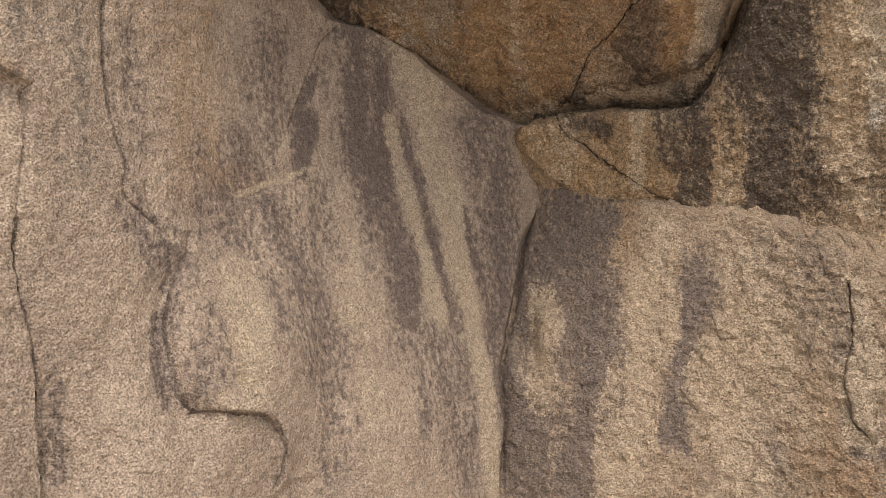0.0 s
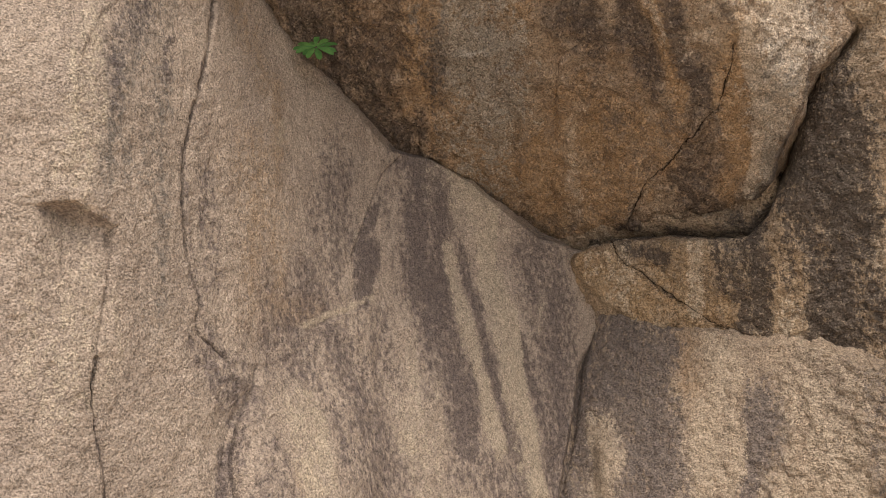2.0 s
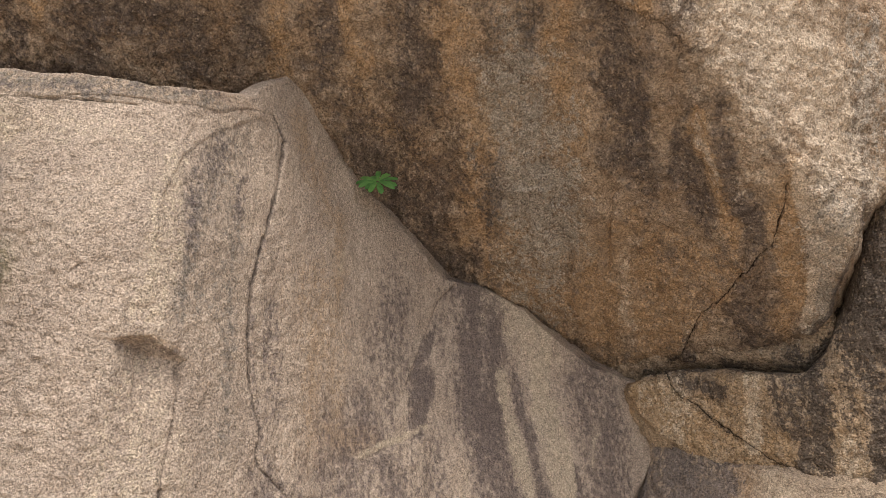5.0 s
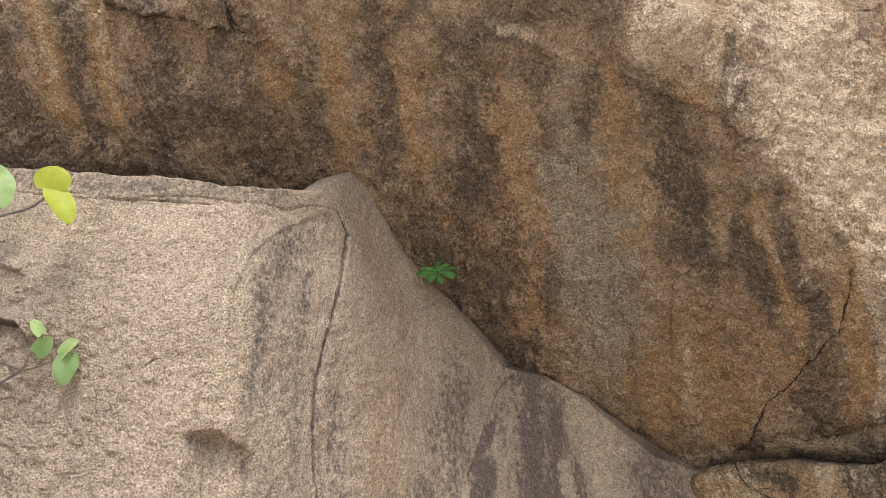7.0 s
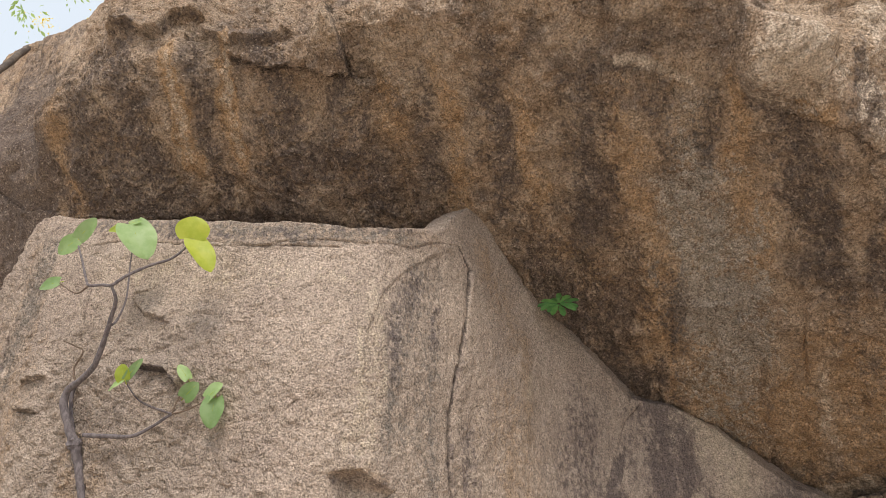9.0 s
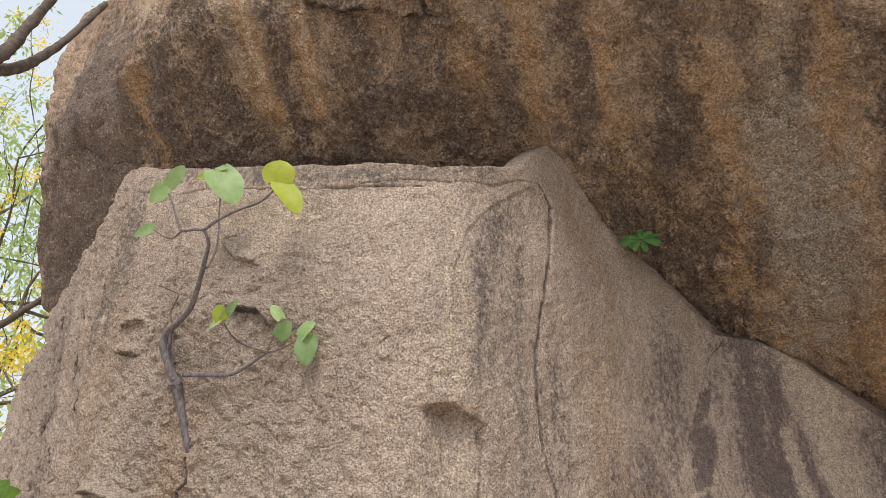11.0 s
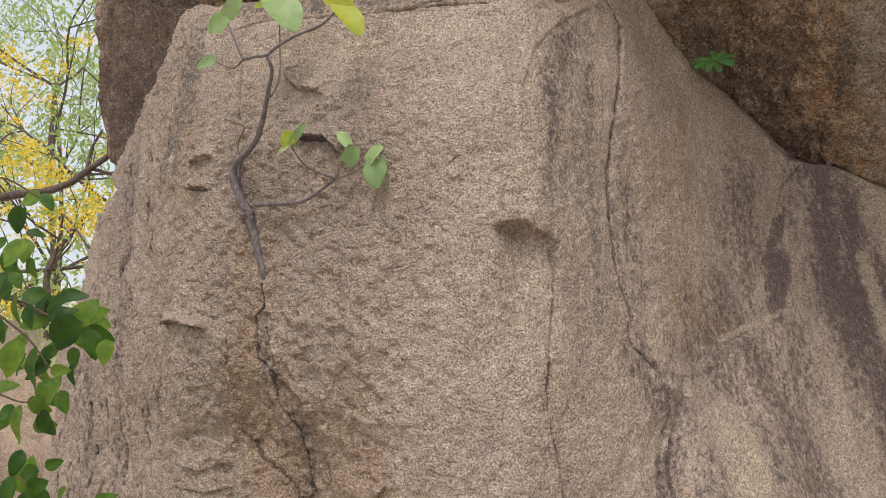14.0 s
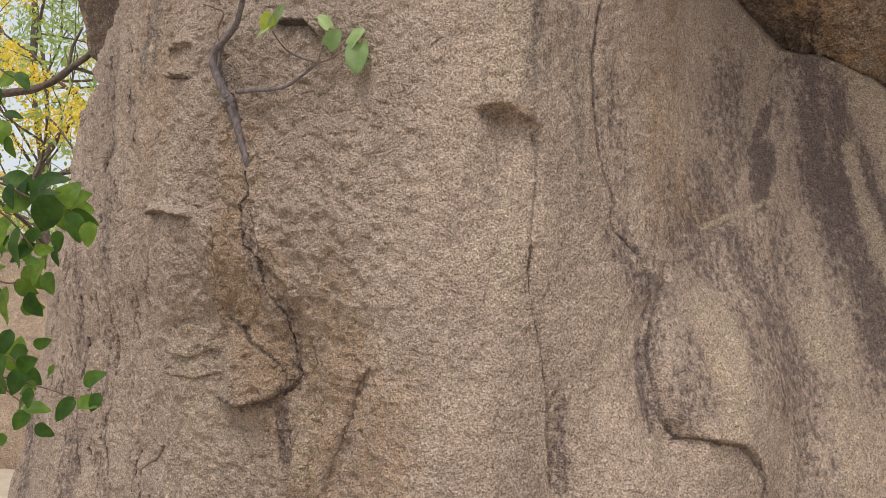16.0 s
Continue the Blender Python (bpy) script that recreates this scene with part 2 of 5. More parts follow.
def to_line(x, z, line):
    """Distance to an open line, its side, and how far past its ends."""
    d, s, o = np.full(x.shape, 9.0), np.zeros(x.shape), np.zeros(x.shape)
    for k, (a, b) in enumerate(zip(line, line[1:])):
        e, f = segment(x, z, a, b)
        ln = math.hypot(b[0] - a[0], b[1] - a[1])
        along = ((x - a[0]) * (b[0] - a[0]) + (z - a[1]) * (b[1] - a[1])) / ln
        over = np.zeros(x.shape)
        if k == 0:
            over = np.maximum(over, -along)
        if k == len(line) - 2:
            over = np.maximum(over, along - ln)
        s, o = np.where(e < d, f, s), np.where(e < d, over, o)
        d = np.minimum(d, e)
    return d, s, o


def inside(x, z, outline):
    """Signed distance to a closed outline, positive within."""
    d, odd = np.full(x.shape, 9.0), np.zeros(x.shape, bool)
    for a, b in zip(outline, outline[1:] + outline[:1]):
        d = np.minimum(d, segment(x, z, a, b)[0])
        if a[1] != b[1]:
            cross = (a[1] > z) != (b[1] > z)
            odd ^= cross & (x < a[0] + (z - a[1]) * (b[0] - a[0]) / (b[1] - a[1]))
    return np.where(odd, d, -d)

def smooth(a, b, v):
    s = np.clip((v - a) / (b - a), 0, 1)
    return s * s * (3 - 2 * s)


def curve(v, xs, ys):
    """Smooth curve through a few stations (cubic Hermite, slopes by finite difference)."""
    xs, ys = np.array(xs, float), np.array(ys, float)
    m = np.gradient(ys, xs)
    v = np.clip(v, xs[0], xs[-1])
    i = np.clip(np.searchsorted(xs, v) - 1, 0, len(xs) - 2)
    h = xs[i + 1] - xs[i]
    s = (v - xs[i]) / h
    return ((2*s**3-3*s**2+1)*ys[i] + (s**3-2*s**2+s)*h*m[i] + (-2*s**3+3*s**2)*ys[i+1] + (s**3-s**2)*h*m[i+1])


def base_main(x, z):
    x = x + np.where(z < 2.6, 0.27, 0.1) * (2.6 - z) * smooth(-4.2, -5.4, x)
    y = curve(x, [-8, -6.4, -6.15, -5.85, -5.3, -4.6, -4.0, -3.8, -3.6, -3.2, -2.6, -1.95, -1.75, -1.6, -1.45, -1.3, -1.13, -0.85, -0.4, 0.1, 0.6, 1.4],
              [9.5, 5.6, 4.95, 4.5, 4.07, 3.68, 3.35, 3.25, 3.21, 3.19, 3.18, 3.22, 3.36, 3.62, 3.9, 4.17, 4.47, 4.85, 5.22, 5.5, 5.82, 6.4])
    slab = smooth(-1.75, -1.2, x)
    y = y + slab * np.where(z < 2.1, 0.35 - 0.2 * smooth(-0.5, 0.3, x), 0.24) * (z - 2.1)
    y = y + (1 - slab) * (0.9 * np.clip(z - 3.6, 0, 2) ** 2 + 0.12 * smooth(2.9, 3.6, z)) * (0.2 + 0.8 * smooth(-4.4, -3.3, x))
    y = y + 0.16 * smooth(2.0, 1.2, z) * smooth(-2.2, -2.9, x)
    return y


def base_over(x, z):
    ridge = curve(x, [-6, -4.6, -3.6, -2.7, -1.5, -0.4, 0.4, 1.3, 1.95, 2.6, 4], [4.6, 4.68, 4.78, 4.87, 4.97, 4.99, 4.82, 4.36, 4.07, 3.85, 3.4])
    front = curve(x, [-6, -4.6, -3.6, -2.7, -1.5, -0.4, 0.4, 1.3, 1.95, 2.6, 4], [4.1, 3.62, 3.16, 3.23, 3.21, 3.15, 3.12, 3.36, 3.45, 3.46, 3.4])
    slope = curve(x, [-6, -4.7, -3.9, -3, 0, 0.6, 4], [0.45, 0.5, 0.8, 1.25, 1.38, 1.42, 1.42])
    back = curve(x, [-6, -3.8, -1, 4], [0.12, 0.28, 0.5, 0.6])
    ridge = ridge + 0.16 * (vnoise(x, 0 * x, 0 * x, 2.3, 61) - 0.5) + 0.09 * (vnoise(x, 0 * x, 0 * x, 6.0, 62) - 0.5)
    d = ridge - z
    under = front + np.where(d > 0, slope, back) * (np.sqrt(d * d + 0.010) - 0.10)
    side = 4.35 + 0.571 * (x - 1.29) - 0.307 * (z - 3.48) + 0.25 * np.clip(z - 4.3, 0, 3) ** 2
    gap = under - side
    return 0.5 * (under + side + np.sqrt(gap * gap + 0.0006))


def base_right(x, z):
    return 5.75 - 0.5 * (x - 0.56) - 0.28 * (z - 2.2) + 0.5 * np.clip(z - 2.55, 0, 1) * smooth(1.6, 1.4, x)


def base_low(x, z):
    seam = curve(z, [-1, 0.33, 0.94, 1.45, 2.06, 3], [0.24, 0.27, 0.29, 0.41, 0.56, 0.7])
    lift = base_main(seam, z) + 0.015 - (5.75 - 0.5 * (seam - 0.56) + 0.3 * (z - 2.04))
    return 5.75 - 0.5 * (x - 0.56) + 0.3 * (z - 2.04) + lift * np.exp(-np.clip(x - seam, 0, 9) / 0.45)


STAINS_MAIN, STAINS_OVER, STAINS_RIGHT, STAINS_LOW = [], [], [], []
CRACKS_MAIN, CRACKS_OVER, CRACKS_RIGHT, CRACKS_LOW = [], [], [], []


def stain(rock, kind, strength, width, *line):
    """A brush of weathering along a line of (x, z)."""
    rock.append((kind, strength, width, list(line)))


def crack(rock, width, depth, step, reach, *line):
    """A crack along a line of (x, z); the side left of it stands proud by step, fading over reach."""
    rock.append((list(line), width, depth, step, reach))


# weathering stains of the cliff boulder
stain(STAINS_MAIN, "dark", 1.0, 0.137, (-0.54, 3.08), (-0.53, 2.77), (-0.50, 2.43), (-0.44, 2.15))
stain(STAINS_MAIN, "dark", 0.85, 0.097, (-0.44, 2.15), (-0.36, 1.90), (-0.28, 1.62), (-0.26, 1.38))
stain(STAINS_MAIN, "dark", 0.45, 0.064, (-0.26, 1.38), (-0.19, 1.11), (-0.14, 0.78))
stain(STAINS_MAIN, "dark", 0.35, 0.095, (-0.92, 1.85), (-0.84, 1.59), (-0.77, 1.35))
stain(STAINS_MAIN, "dark", 0.33, 0.089, (-0.70, 1.22), (-0.64, 0.91), (-0.63, 0.63))
stain(STAINS_MAIN, "dark", 0.9, 0.031, (-0.28, 2.52), (-0.21, 2.24), (-0.15, 1.94), (-0.10, 1.72))
stain(STAINS_MAIN, "dark", 0.8, 0.028, (-0.10, 1.72), (-0.03, 1.51), (0.04, 1.30), (0.10, 0.98))
stain(STAINS_MAIN, "dark", 0.8, 0.047, (-0.09, 2.53), (-0.07, 2.28))
stain(STAINS_MAIN, "dark", 0.75, 0.040, (0.10, 1.87), (0.18, 1.58), (0.24, 1.29), (0.28, 0.93))
stain(STAINS_MAIN, "dark", 0.7, 0.116, (0.19, 2.45), (0.31, 2.10), (0.34, 1.72), (0.30, 1.28))
stain(STAINS_MAIN, "dark", 0.6, 0.076, (0.28, 1.14), (0.27, 0.79), (0.28, 0.37))
stain(STAINS_MAIN, "dark", 0.5, 0.084, (-0.04, 1.10), (0.02, 0.76), (0.08, 0.38))
stain(STAINS_MAIN, "pale", 0.95, 0.037, (-0.37, 2.51), (-0.28, 2.12), (-0.20, 1.80))
stain(STAINS_MAIN, "pale", 0.85, 0.031, (-0.20, 1.80), (-0.12, 1.51), (-0.05, 1.30))
stain(STAINS_MAIN, "pale", 1.1, 0.064, (-0.13, 2.94), (-0.10, 2.39), (-0.02, 1.94), (0.05, 1.62))
stain(STAINS_MAIN, "pale", 1.1, 0.053, (0.05, 1.62), (0.11, 1.29), (0.16, 0.97), (0.20, 0.60), (0.22, 0.29))
stain(STAINS_MAIN, "pale", 0.6, 0.090, (-0.37, 3.12), (-0.22, 2.93), (-0.10, 2.66))
stain(STAINS_MAIN, "pale", 0.5, 0.030, (0.24, 2.22), (0.22, 2.06))
stain(STAINS_MAIN, "pale", 0.4, 0.088, (-0.58, 1.76), (-0.51, 1.33), (-0.44, 0.71))
stain(STAINS_MAIN, "dark", 1.3, 0.035, (-0.82, 2.48), (-0.82, 2.35), (-0.84, 2.19))
stain(STAINS_MAIN, "dark", 0.9, 0.020, (-0.78, 2.80), (-0.85, 2.57), (-0.88, 2.32))
stain(STAINS_MAIN, "dark", 0.5, 0.039, (-0.95, 3.00), (-0.96, 2.69), (-0.99, 2.30))
stain(STAINS_MAIN, "pale", 0.7, 0.016, (-1.10, 2.01), (-0.98, 2.09), (-0.80, 2.19))
stain(STAINS_MAIN, "rust", 0.8, 0.075, (-1.18, 2.10), (-1.11, 2.08))
stain(STAINS_MAIN, "rust", 0.45, 0.092, (-1.31, 2.82), (-1.28, 2.47), (-1.25, 2.17))
stain(STAINS_MAIN, "dark", 0.35, 0.029, (-1.48, 2.71), (-1.46, 2.39), (-1.44, 2.18))
stain(STAINS_MAIN, "dark", 0.55, 0.041, (-1.43, 1.85), (-1.36, 1.73), (-1.31, 1.59))
stain(STAINS_MAIN, "dark", 0.7, 0.025, (-1.31, 1.38), (-1.30, 1.18), (-1.27, 1.03))
stain(STAINS_MAIN, "dark", 0.5, 0.034, (-1.22, 1.38), (-1.20, 1.15), (-1.18, 1.05))
stain(STAINS_MAIN, "pale", 0.55, 0.070, (-1.13, 1.48), (-1.05, 1.21), (-1.07, 1.04))
stain(STAINS_MAIN, "rust", 0.3, 0.067, (-1.14, 1.27), (-1.09, 1.02))
stain(STAINS_MAIN, "grey", 0.45, 0.041, (-1.66, 3.48), (-1.70, 3.20), (-1.70, 2.94), (-1.72, 2.67))
stain(STAINS_MAIN, "grey", 0.30, 0.036, (-1.61, 3.59), (-1.61, 3.28), (-1.61, 2.99), (-1.64, 2.65))
stain(STAINS_MAIN, "dark", 0.40, 0.031, (-1.68, 3.45), (-1.72, 3.19), (-1.71, 2.96))
stain(STAINS_MAIN, "dark", 0.45, 0.015, (-1.60, 3.36), (-1.60, 3.13))
stain(STAINS_MAIN, "grey", 0.23, 0.044, (-1.61, 2.75), (-1.59, 2.38), (-1.58, 2.02))
stain(STAINS_MAIN, "dark", 0.35, 0.009, (-1.52, 3.06), (-1.54, 2.79), (-1.52, 2.40), (-1.49, 2.14))
stain(STAINS_MAIN, "pale", 0.5, 0.010, (-1.85, 3.14), (-1.82, 2.87), (-1.81, 2.55))
stain(STAINS_MAIN, "pale", 0.25, 0.099, (-3.20, 3.55), (-2.62, 3.50), (-2.10, 3.42), (-1.86, 3.38))
stain(STAINS_MAIN, "pale", 0.4, 0.061, (-1.83, 3.32), (-1.79, 2.96), (-1.83, 2.64))
stain(STAINS_MAIN, "dark", 0.28, 0.030, (-3.50, 3.82), (-2.75, 3.72), (-2.09, 3.65), (-1.64, 3.77))
stain(STAINS_MAIN, "rust", 0.5, 0.039, (-3.50, 3.82), (-2.75, 3.72), (-2.09, 3.65), (-1.64, 3.77))
stain(STAINS_MAIN, "dark", 0.25, 0.049, (-3.94, 3.94), (-3.36, 3.87), (-2.86, 3.77))
stain(STAINS_MAIN, "rust", 0.5, 0.035, (-1.46, 3.87), (-1.39, 3.64), (-1.32, 3.34))
stain(STAINS_MAIN, "rust", 0.55, 0.023, (-1.28, 3.38), (-1.26, 3.02), (-1.26, 2.62))
stain(STAINS_MAIN, "pale", 0.5, 0.011, (-1.25, 3.17), (-1.26, 3.02))
stain(STAINS_MAIN, "rust", 0.8, 0.019, (-1.88, 2.44), (-1.80, 2.45), (-1.72, 2.41))
stain(STAINS_MAIN, "dark", 0.6, 0.022, (-1.89, 2.432), (-1.80, 2.430), (-1.73, 2.398))
stain(STAINS_MAIN, "pale", 0.35, 0.095, (-1.81, 2.24), (-1.80, 2.00), (-1.80, 1.73))
stain(STAINS_MAIN, "pale", 0.3, 0.118, (-1.84, 2.08), (-1.84, 1.77))
stain(STAINS_MAIN, "dark", 0.6, 0.025, (-1.64, 1.14), (-1.62, 0.94), (-1.61, 0.74))
stain(STAINS_MAIN, "rust", 0.65, 0.110, (-3.27, 2.31), (-3.18, 2.12), (-3.25, 1.90))
stain(STAINS_MAIN, "rust", 0.7, 0.134, (-3.27, 1.55), (-3.15, 1.38), (-3.09, 1.21))
stain(STAINS_MAIN, "rust", 0.7, 0.154, (-2.66, 1.33), (-2.70, 1.17), (-2.79, 0.89))
stain(STAINS_MAIN, "rust", 0.6, 0.100, (-2.30, 1.04), (-2.30, 0.79))
stain(STAINS_MAIN, "dark", 0.3, 0.028, (-2.95, 1.33), (-2.94, 1.19), (-3.01, 1.13))
stain(STAINS_MAIN, "dark", 0.4, 0.038, (-3.12, 1.95), (-3.13, 1.83), (-3.07, 1.75))
stain(STAINS_MAIN, "dark", 0.9, 0.011, (-3.160, 2.22), (-3.141, 2.103), (-3.201, 2.041), (-3.165, 1.945), (-3.166, 1.861), (-3.067, 1.787))
stain(STAINS_MAIN, "dark", 0.8, 0.010, (-3.118, 2.028), (-3.120, 1.992), (-3.060, 1.859), (-3.065, 1.752))
stain(STAINS_MAIN, "rust", 0.6, 0.060, (-3.065, 1.752), (-2.930, 1.660), (-2.850, 1.496), (-2.82, 1.20))
stain(STAINS_MAIN, "dark", 0.3, 0.035, (-3.01, 1.66), (-2.93, 1.44), (-2.96, 1.27))
stain(STAINS_MAIN, "dark", 0.6, 0.033, (-3.02, 1.02), (-3.00, 0.82))
stain(STAINS_MAIN, "dark", 0.6, 0.020, (-3.38, 1.07), (-3.24, 1.03), (-3.08, 1.07))
stain(STAINS_MAIN, "pale", 0.5, 0.058, (-2.85, 0.92), (-2.86, 0.70))
stain(STAINS_MAIN, "pale", 0.4, 0.202, (-3.66, 1.08), (-3.62, 0.78))
stain(STAINS_MAIN, "dark", 1.0, 0.008, (-2.98, 2.97), (-2.82, 2.94), (-2.74, 2.88))
stain(STAINS_MAIN, "dark", 0.21, 0.120, (-4.80, 3.10), (-5.15, 2.69), (-5.28, 2.16))
stain(STAINS_MAIN, "rust", 0.4, 0.270, (-4.05, 3.30), (-4.02, 2.66))
stain(STAINS_MAIN, "dark", 0.55, 0.164, (-0.44, 2.41), (-0.40, 2.00), (-0.33, 1.54))
stain(STAINS_MAIN, "dark", 0.45, 0.153, (-1.09, 1.95), (-0.88, 1.65), (-0.70, 1.29))
stain(STAINS_MAIN, "dark", 0.6, 0.071, (-0.96, 1.87), (-0.90, 1.68), (-0.83, 1.47))
stain(STAINS_MAIN, "dark", 0.5, 0.066, (-0.77, 2.02), (-0.76, 1.75))
stain(STAINS_MAIN, "dark", 0.5, 0.082, (-1.01, 2.98), (-0.99, 2.56))
stain(STAINS_MAIN, "dark", 0.6, 0.090, (-6.21, 0.83), (-5.75, 0.31))
stain(STAINS_MAIN, "dark", 0.39, 0.090, (-5.02, 1.74), (-5.10, 1.07), (-5.00, 0.42))
stain(STAINS_MAIN, "dark", 0.35, 0.067, (-4.69, 1.37), (-4.70, 0.91), (-4.65, 0.46))
stain(STAINS_MAIN, "dark", 0.28, 0.090, (-4.70, 2.90), (-4.69, 2.34), (-4.65, 1.90))
stain(STAINS_MAIN, "rust", 0.9, 0.087, (-3.29, 1.90), (-3.33, 1.61), (-3.25, 1.41))
stain(STAINS_MAIN, "rust", 0.9, 0.061, (-3.18, 1.33), (-3.07, 1.21))
stain(STAINS_MAIN, "rust", 0.9, 0.079, (-2.59, 1.33), (-2.65, 1.12))
stain(STAINS_MAIN, "rust", 0.8, 0.124, (-2.80, 0.95), (-2.84, 0.68))
stain(STAINS_MAIN, "rust", 0.7, 0.113, (-2.41, 1.08), (-2.44, 0.75))
stain(STAINS_MAIN, "grey", 0.6, 0.050, (-3.55, 3.92), (-3.0, 3.81), (-2.44, 3.70), (-2.0, 3.66), (-1.75, 3.69))
stain(STAINS_MAIN, "rust", 0.8, 0.050, (-3.55, 3.92), (-3.0, 3.81), (-2.44, 3.70), (-2.0, 3.66), (-1.75, 3.69))
stain(STAINS_MAIN, "grey", 0.5, 0.080, (-3.9, 3.7), (-4.0, 3.4), (-4.1, 3.0))
# weathering stains of the overhanging boulder
stain(STAINS_OVER, "dark", 0.80, 0.30, (-4.95, 4.5), (-4.95, 4.0), (-5.0, 3.5))
stain(STAINS_OVER, "dark", 0.45, 0.25, (-4.6, 4.7), (-4.5, 4.3))
stain(STAINS_OVER, "dark", 0.75, 0.105, (-4.89, 4.13), (-4.99, 3.69))
stain(STAINS_OVER, "dark", 0.9, 0.135, (-4.58, 4.18), (-4.78, 3.87))
stain(STAINS_OVER, "dark", 0.6, 0.090, (-5.20, 4.61), (-5.15, 4.22))
stain(STAINS_OVER, "rust", 0.4, 0.090, (-4.24, 4.49), (-4.14, 4.31))
stain(STAINS_OVER, "dark", 0.6, 0.169, (-0.83, 3.95), (-0.83, 3.63))
stain(STAINS_OVER, "rust", 0.7, 0.160, (-0.57, 3.83), (-0.36, 3.59))
stain(STAINS_OVER, "rust", 0.6, 0.226, (-0.01, 3.26), (0.37, 2.94))
stain(STAINS_OVER, "dark", 0.7, 0.078, (-3.53, 4.32), (-3.35, 4.26))
stain(STAINS_OVER, "dark", 0.5, 0.134, (-2.34, 4.42), (-1.96, 4.30))
stain(STAINS_OVER, "rust", 1.8, 0.037, (-3.14, 4.84), (-3.15, 4.65), (-3.18, 4.48))
stain(STAINS_OVER, "pale", 0.6, 0.026, (-3.14, 4.84), (-3.15, 4.65), (-3.18, 4.48))
stain(STAINS_OVER, "rust", 1.6, 0.041, (-2.80, 4.90), (-2.81, 4.70), (-2.86, 4.50))
stain(STAINS_OVER, "pale", 0.55, 0.027, (-2.79, 4.90), (-2.81, 4.70), (-2.86, 4.50))
stain(STAINS_OVER, "dark", 0.85, 0.096, (-3.45, 4.82), (-3.47, 4.48), (-3.65, 4.20))
stain(STAINS_OVER, "dark", 0.75, 0.055, (-2.96, 4.82), (-3.02, 4.51), (-3.07, 4.24))
stain(STAINS_OVER, "dark", 0.7, 0.081, (-2.48, 4.73), (-2.50, 4.51), (-2.67, 4.28))
stain(STAINS_OVER, "dark", 0.9, 0.048, (-3.72, 4.15), (-3.28, 4.15), (-2.84, 4.17))
stain(STAINS_OVER, "dark", 0.6, 0.033, (-2.84, 4.17), (-2.33, 4.15), (-1.83, 4.12))
stain(STAINS_OVER, "dark", 0.55, 0.094, (-2.10, 4.59), (-2.16, 4.30))
stain(STAINS_OVER, "dark", 0.55, 0.059, (-1.67, 4.61), (-1.74, 4.37))
stain(STAINS_OVER, "dark", 0.75, 0.063, (-1.25, 4.63), (-1.27, 4.43), (-1.32, 4.23))
stain(STAINS_OVER, "rust", 0.6, 0.071, (-1.54, 4.52), (-1.58, 4.27))
stain(STAINS_OVER, "rust", 0.5, 0.081, (-1.89, 4.51), (-1.96, 4.27))
stain(STAINS_OVER, "rust", 0.7, 0.066, (-1.13, 4.42), (-1.13, 4.20), (-1.14, 4.03))
stain(STAINS_OVER, "dark", 0.75, 0.103, (-0.72, 4.31), (-0.80, 4.11), (-0.92, 3.89))
stain(STAINS_OVER, "dark", 0.75, 0.106, (-0.96, 3.56), (-0.84, 3.34), (-0.60, 3.29))
stain(STAINS_OVER, "dark", 0.8, 0.080, (-1.16, 3.92), (-1.05, 3.79))
stain(STAINS_OVER, "dark", 0.6, 0.092, (-0.62, 3.79), (-0.73, 3.60))
stain(STAINS_OVER, "rust", 0.9, 0.064, (-0.54, 3.73), (-0.48, 3.54), (-0.43, 3.43))
stain(STAINS_OVER, "rust", 0.7, 0.097, (-0.60, 4.26), (-0.56, 4.13))
stain(STAINS_OVER, "rust", 0.8, 0.123, (-0.98, 3.97), (-0.82, 3.88))
stain(STAINS_OVER, "grey", 0.8, 0.186, (-0.21, 3.78), (-0.09, 3.56))
stain(STAINS_OVER, "dark", 0.6, 0.048, (-0.36, 3.67), (-0.39, 3.52))
stain(STAINS_OVER, "dark", 0.8, 0.078, (0.31, 4.18), (0.36, 4.03), (0.44, 3.90))
stain(STAINS_OVER, "dark", 0.6, 0.046, (-0.08, 4.42), (-0.13, 4.29))
stain(STAINS_OVER, "dark", 0.55, 0.062, (-0.37, 4.58), (-0.34, 4.36))
stain(STAINS_OVER, "dark", 0.6, 0.045, (0.43, 3.78), (0.55, 3.58))
stain(STAINS_OVER, "rust", 1.2, 0.023, (0.74, 3.77), (0.82, 3.67), (0.92, 3.52), (1.05, 3.30))
stain(STAINS_OVER, "pale", 0.55, 0.020, (0.74, 3.78), (0.82, 3.67), (0.92, 3.52))
stain(STAINS_OVER, "dark", 0.9, 0.031, (0.87, 3.79), (0.94, 3.62), (1.05, 3.42), (1.18, 3.29))
stain(STAINS_OVER, "dark", 0.7, 0.035, (0.69, 3.71), (0.79, 3.53), (0.90, 3.36))
stain(STAINS_OVER, "rust", 0.8, 0.044, (0.06, 4.40), (0.07, 4.28))
stain(STAINS_OVER, "rust", 1.2, 0.028, (0.35, 4.35), (0.50, 4.25))
stain(STAINS_OVER, "dark", 0.9, 0.054, (0.60, 4.40), (0.66, 4.26))
stain(STAINS_OVER, "dark", 0.7, 0.058, (1.03, 4.02), (1.18, 3.90))
stain(STAINS_OVER, "dark", 0.7, 0.071, (0.19, 4.39), (0.28, 4.34))
stain(STAINS_OVER, "rust", 0.7, 0.219, (0.09, 3.10), (0.61, 2.90))
stain(STAINS_OVER, "rust", 0.6, 0.143, (0.50, 3.24), (1.07, 3.09))
stain(STAINS_OVER, "dark", 0.6, 0.039, (1.07, 2.97), (1.22, 2.83))
stain(STAINS_OVER, "dark", 0.8, 0.022, (-0.57, 3.21), (-0.21, 3.03), (0.16, 2.81))
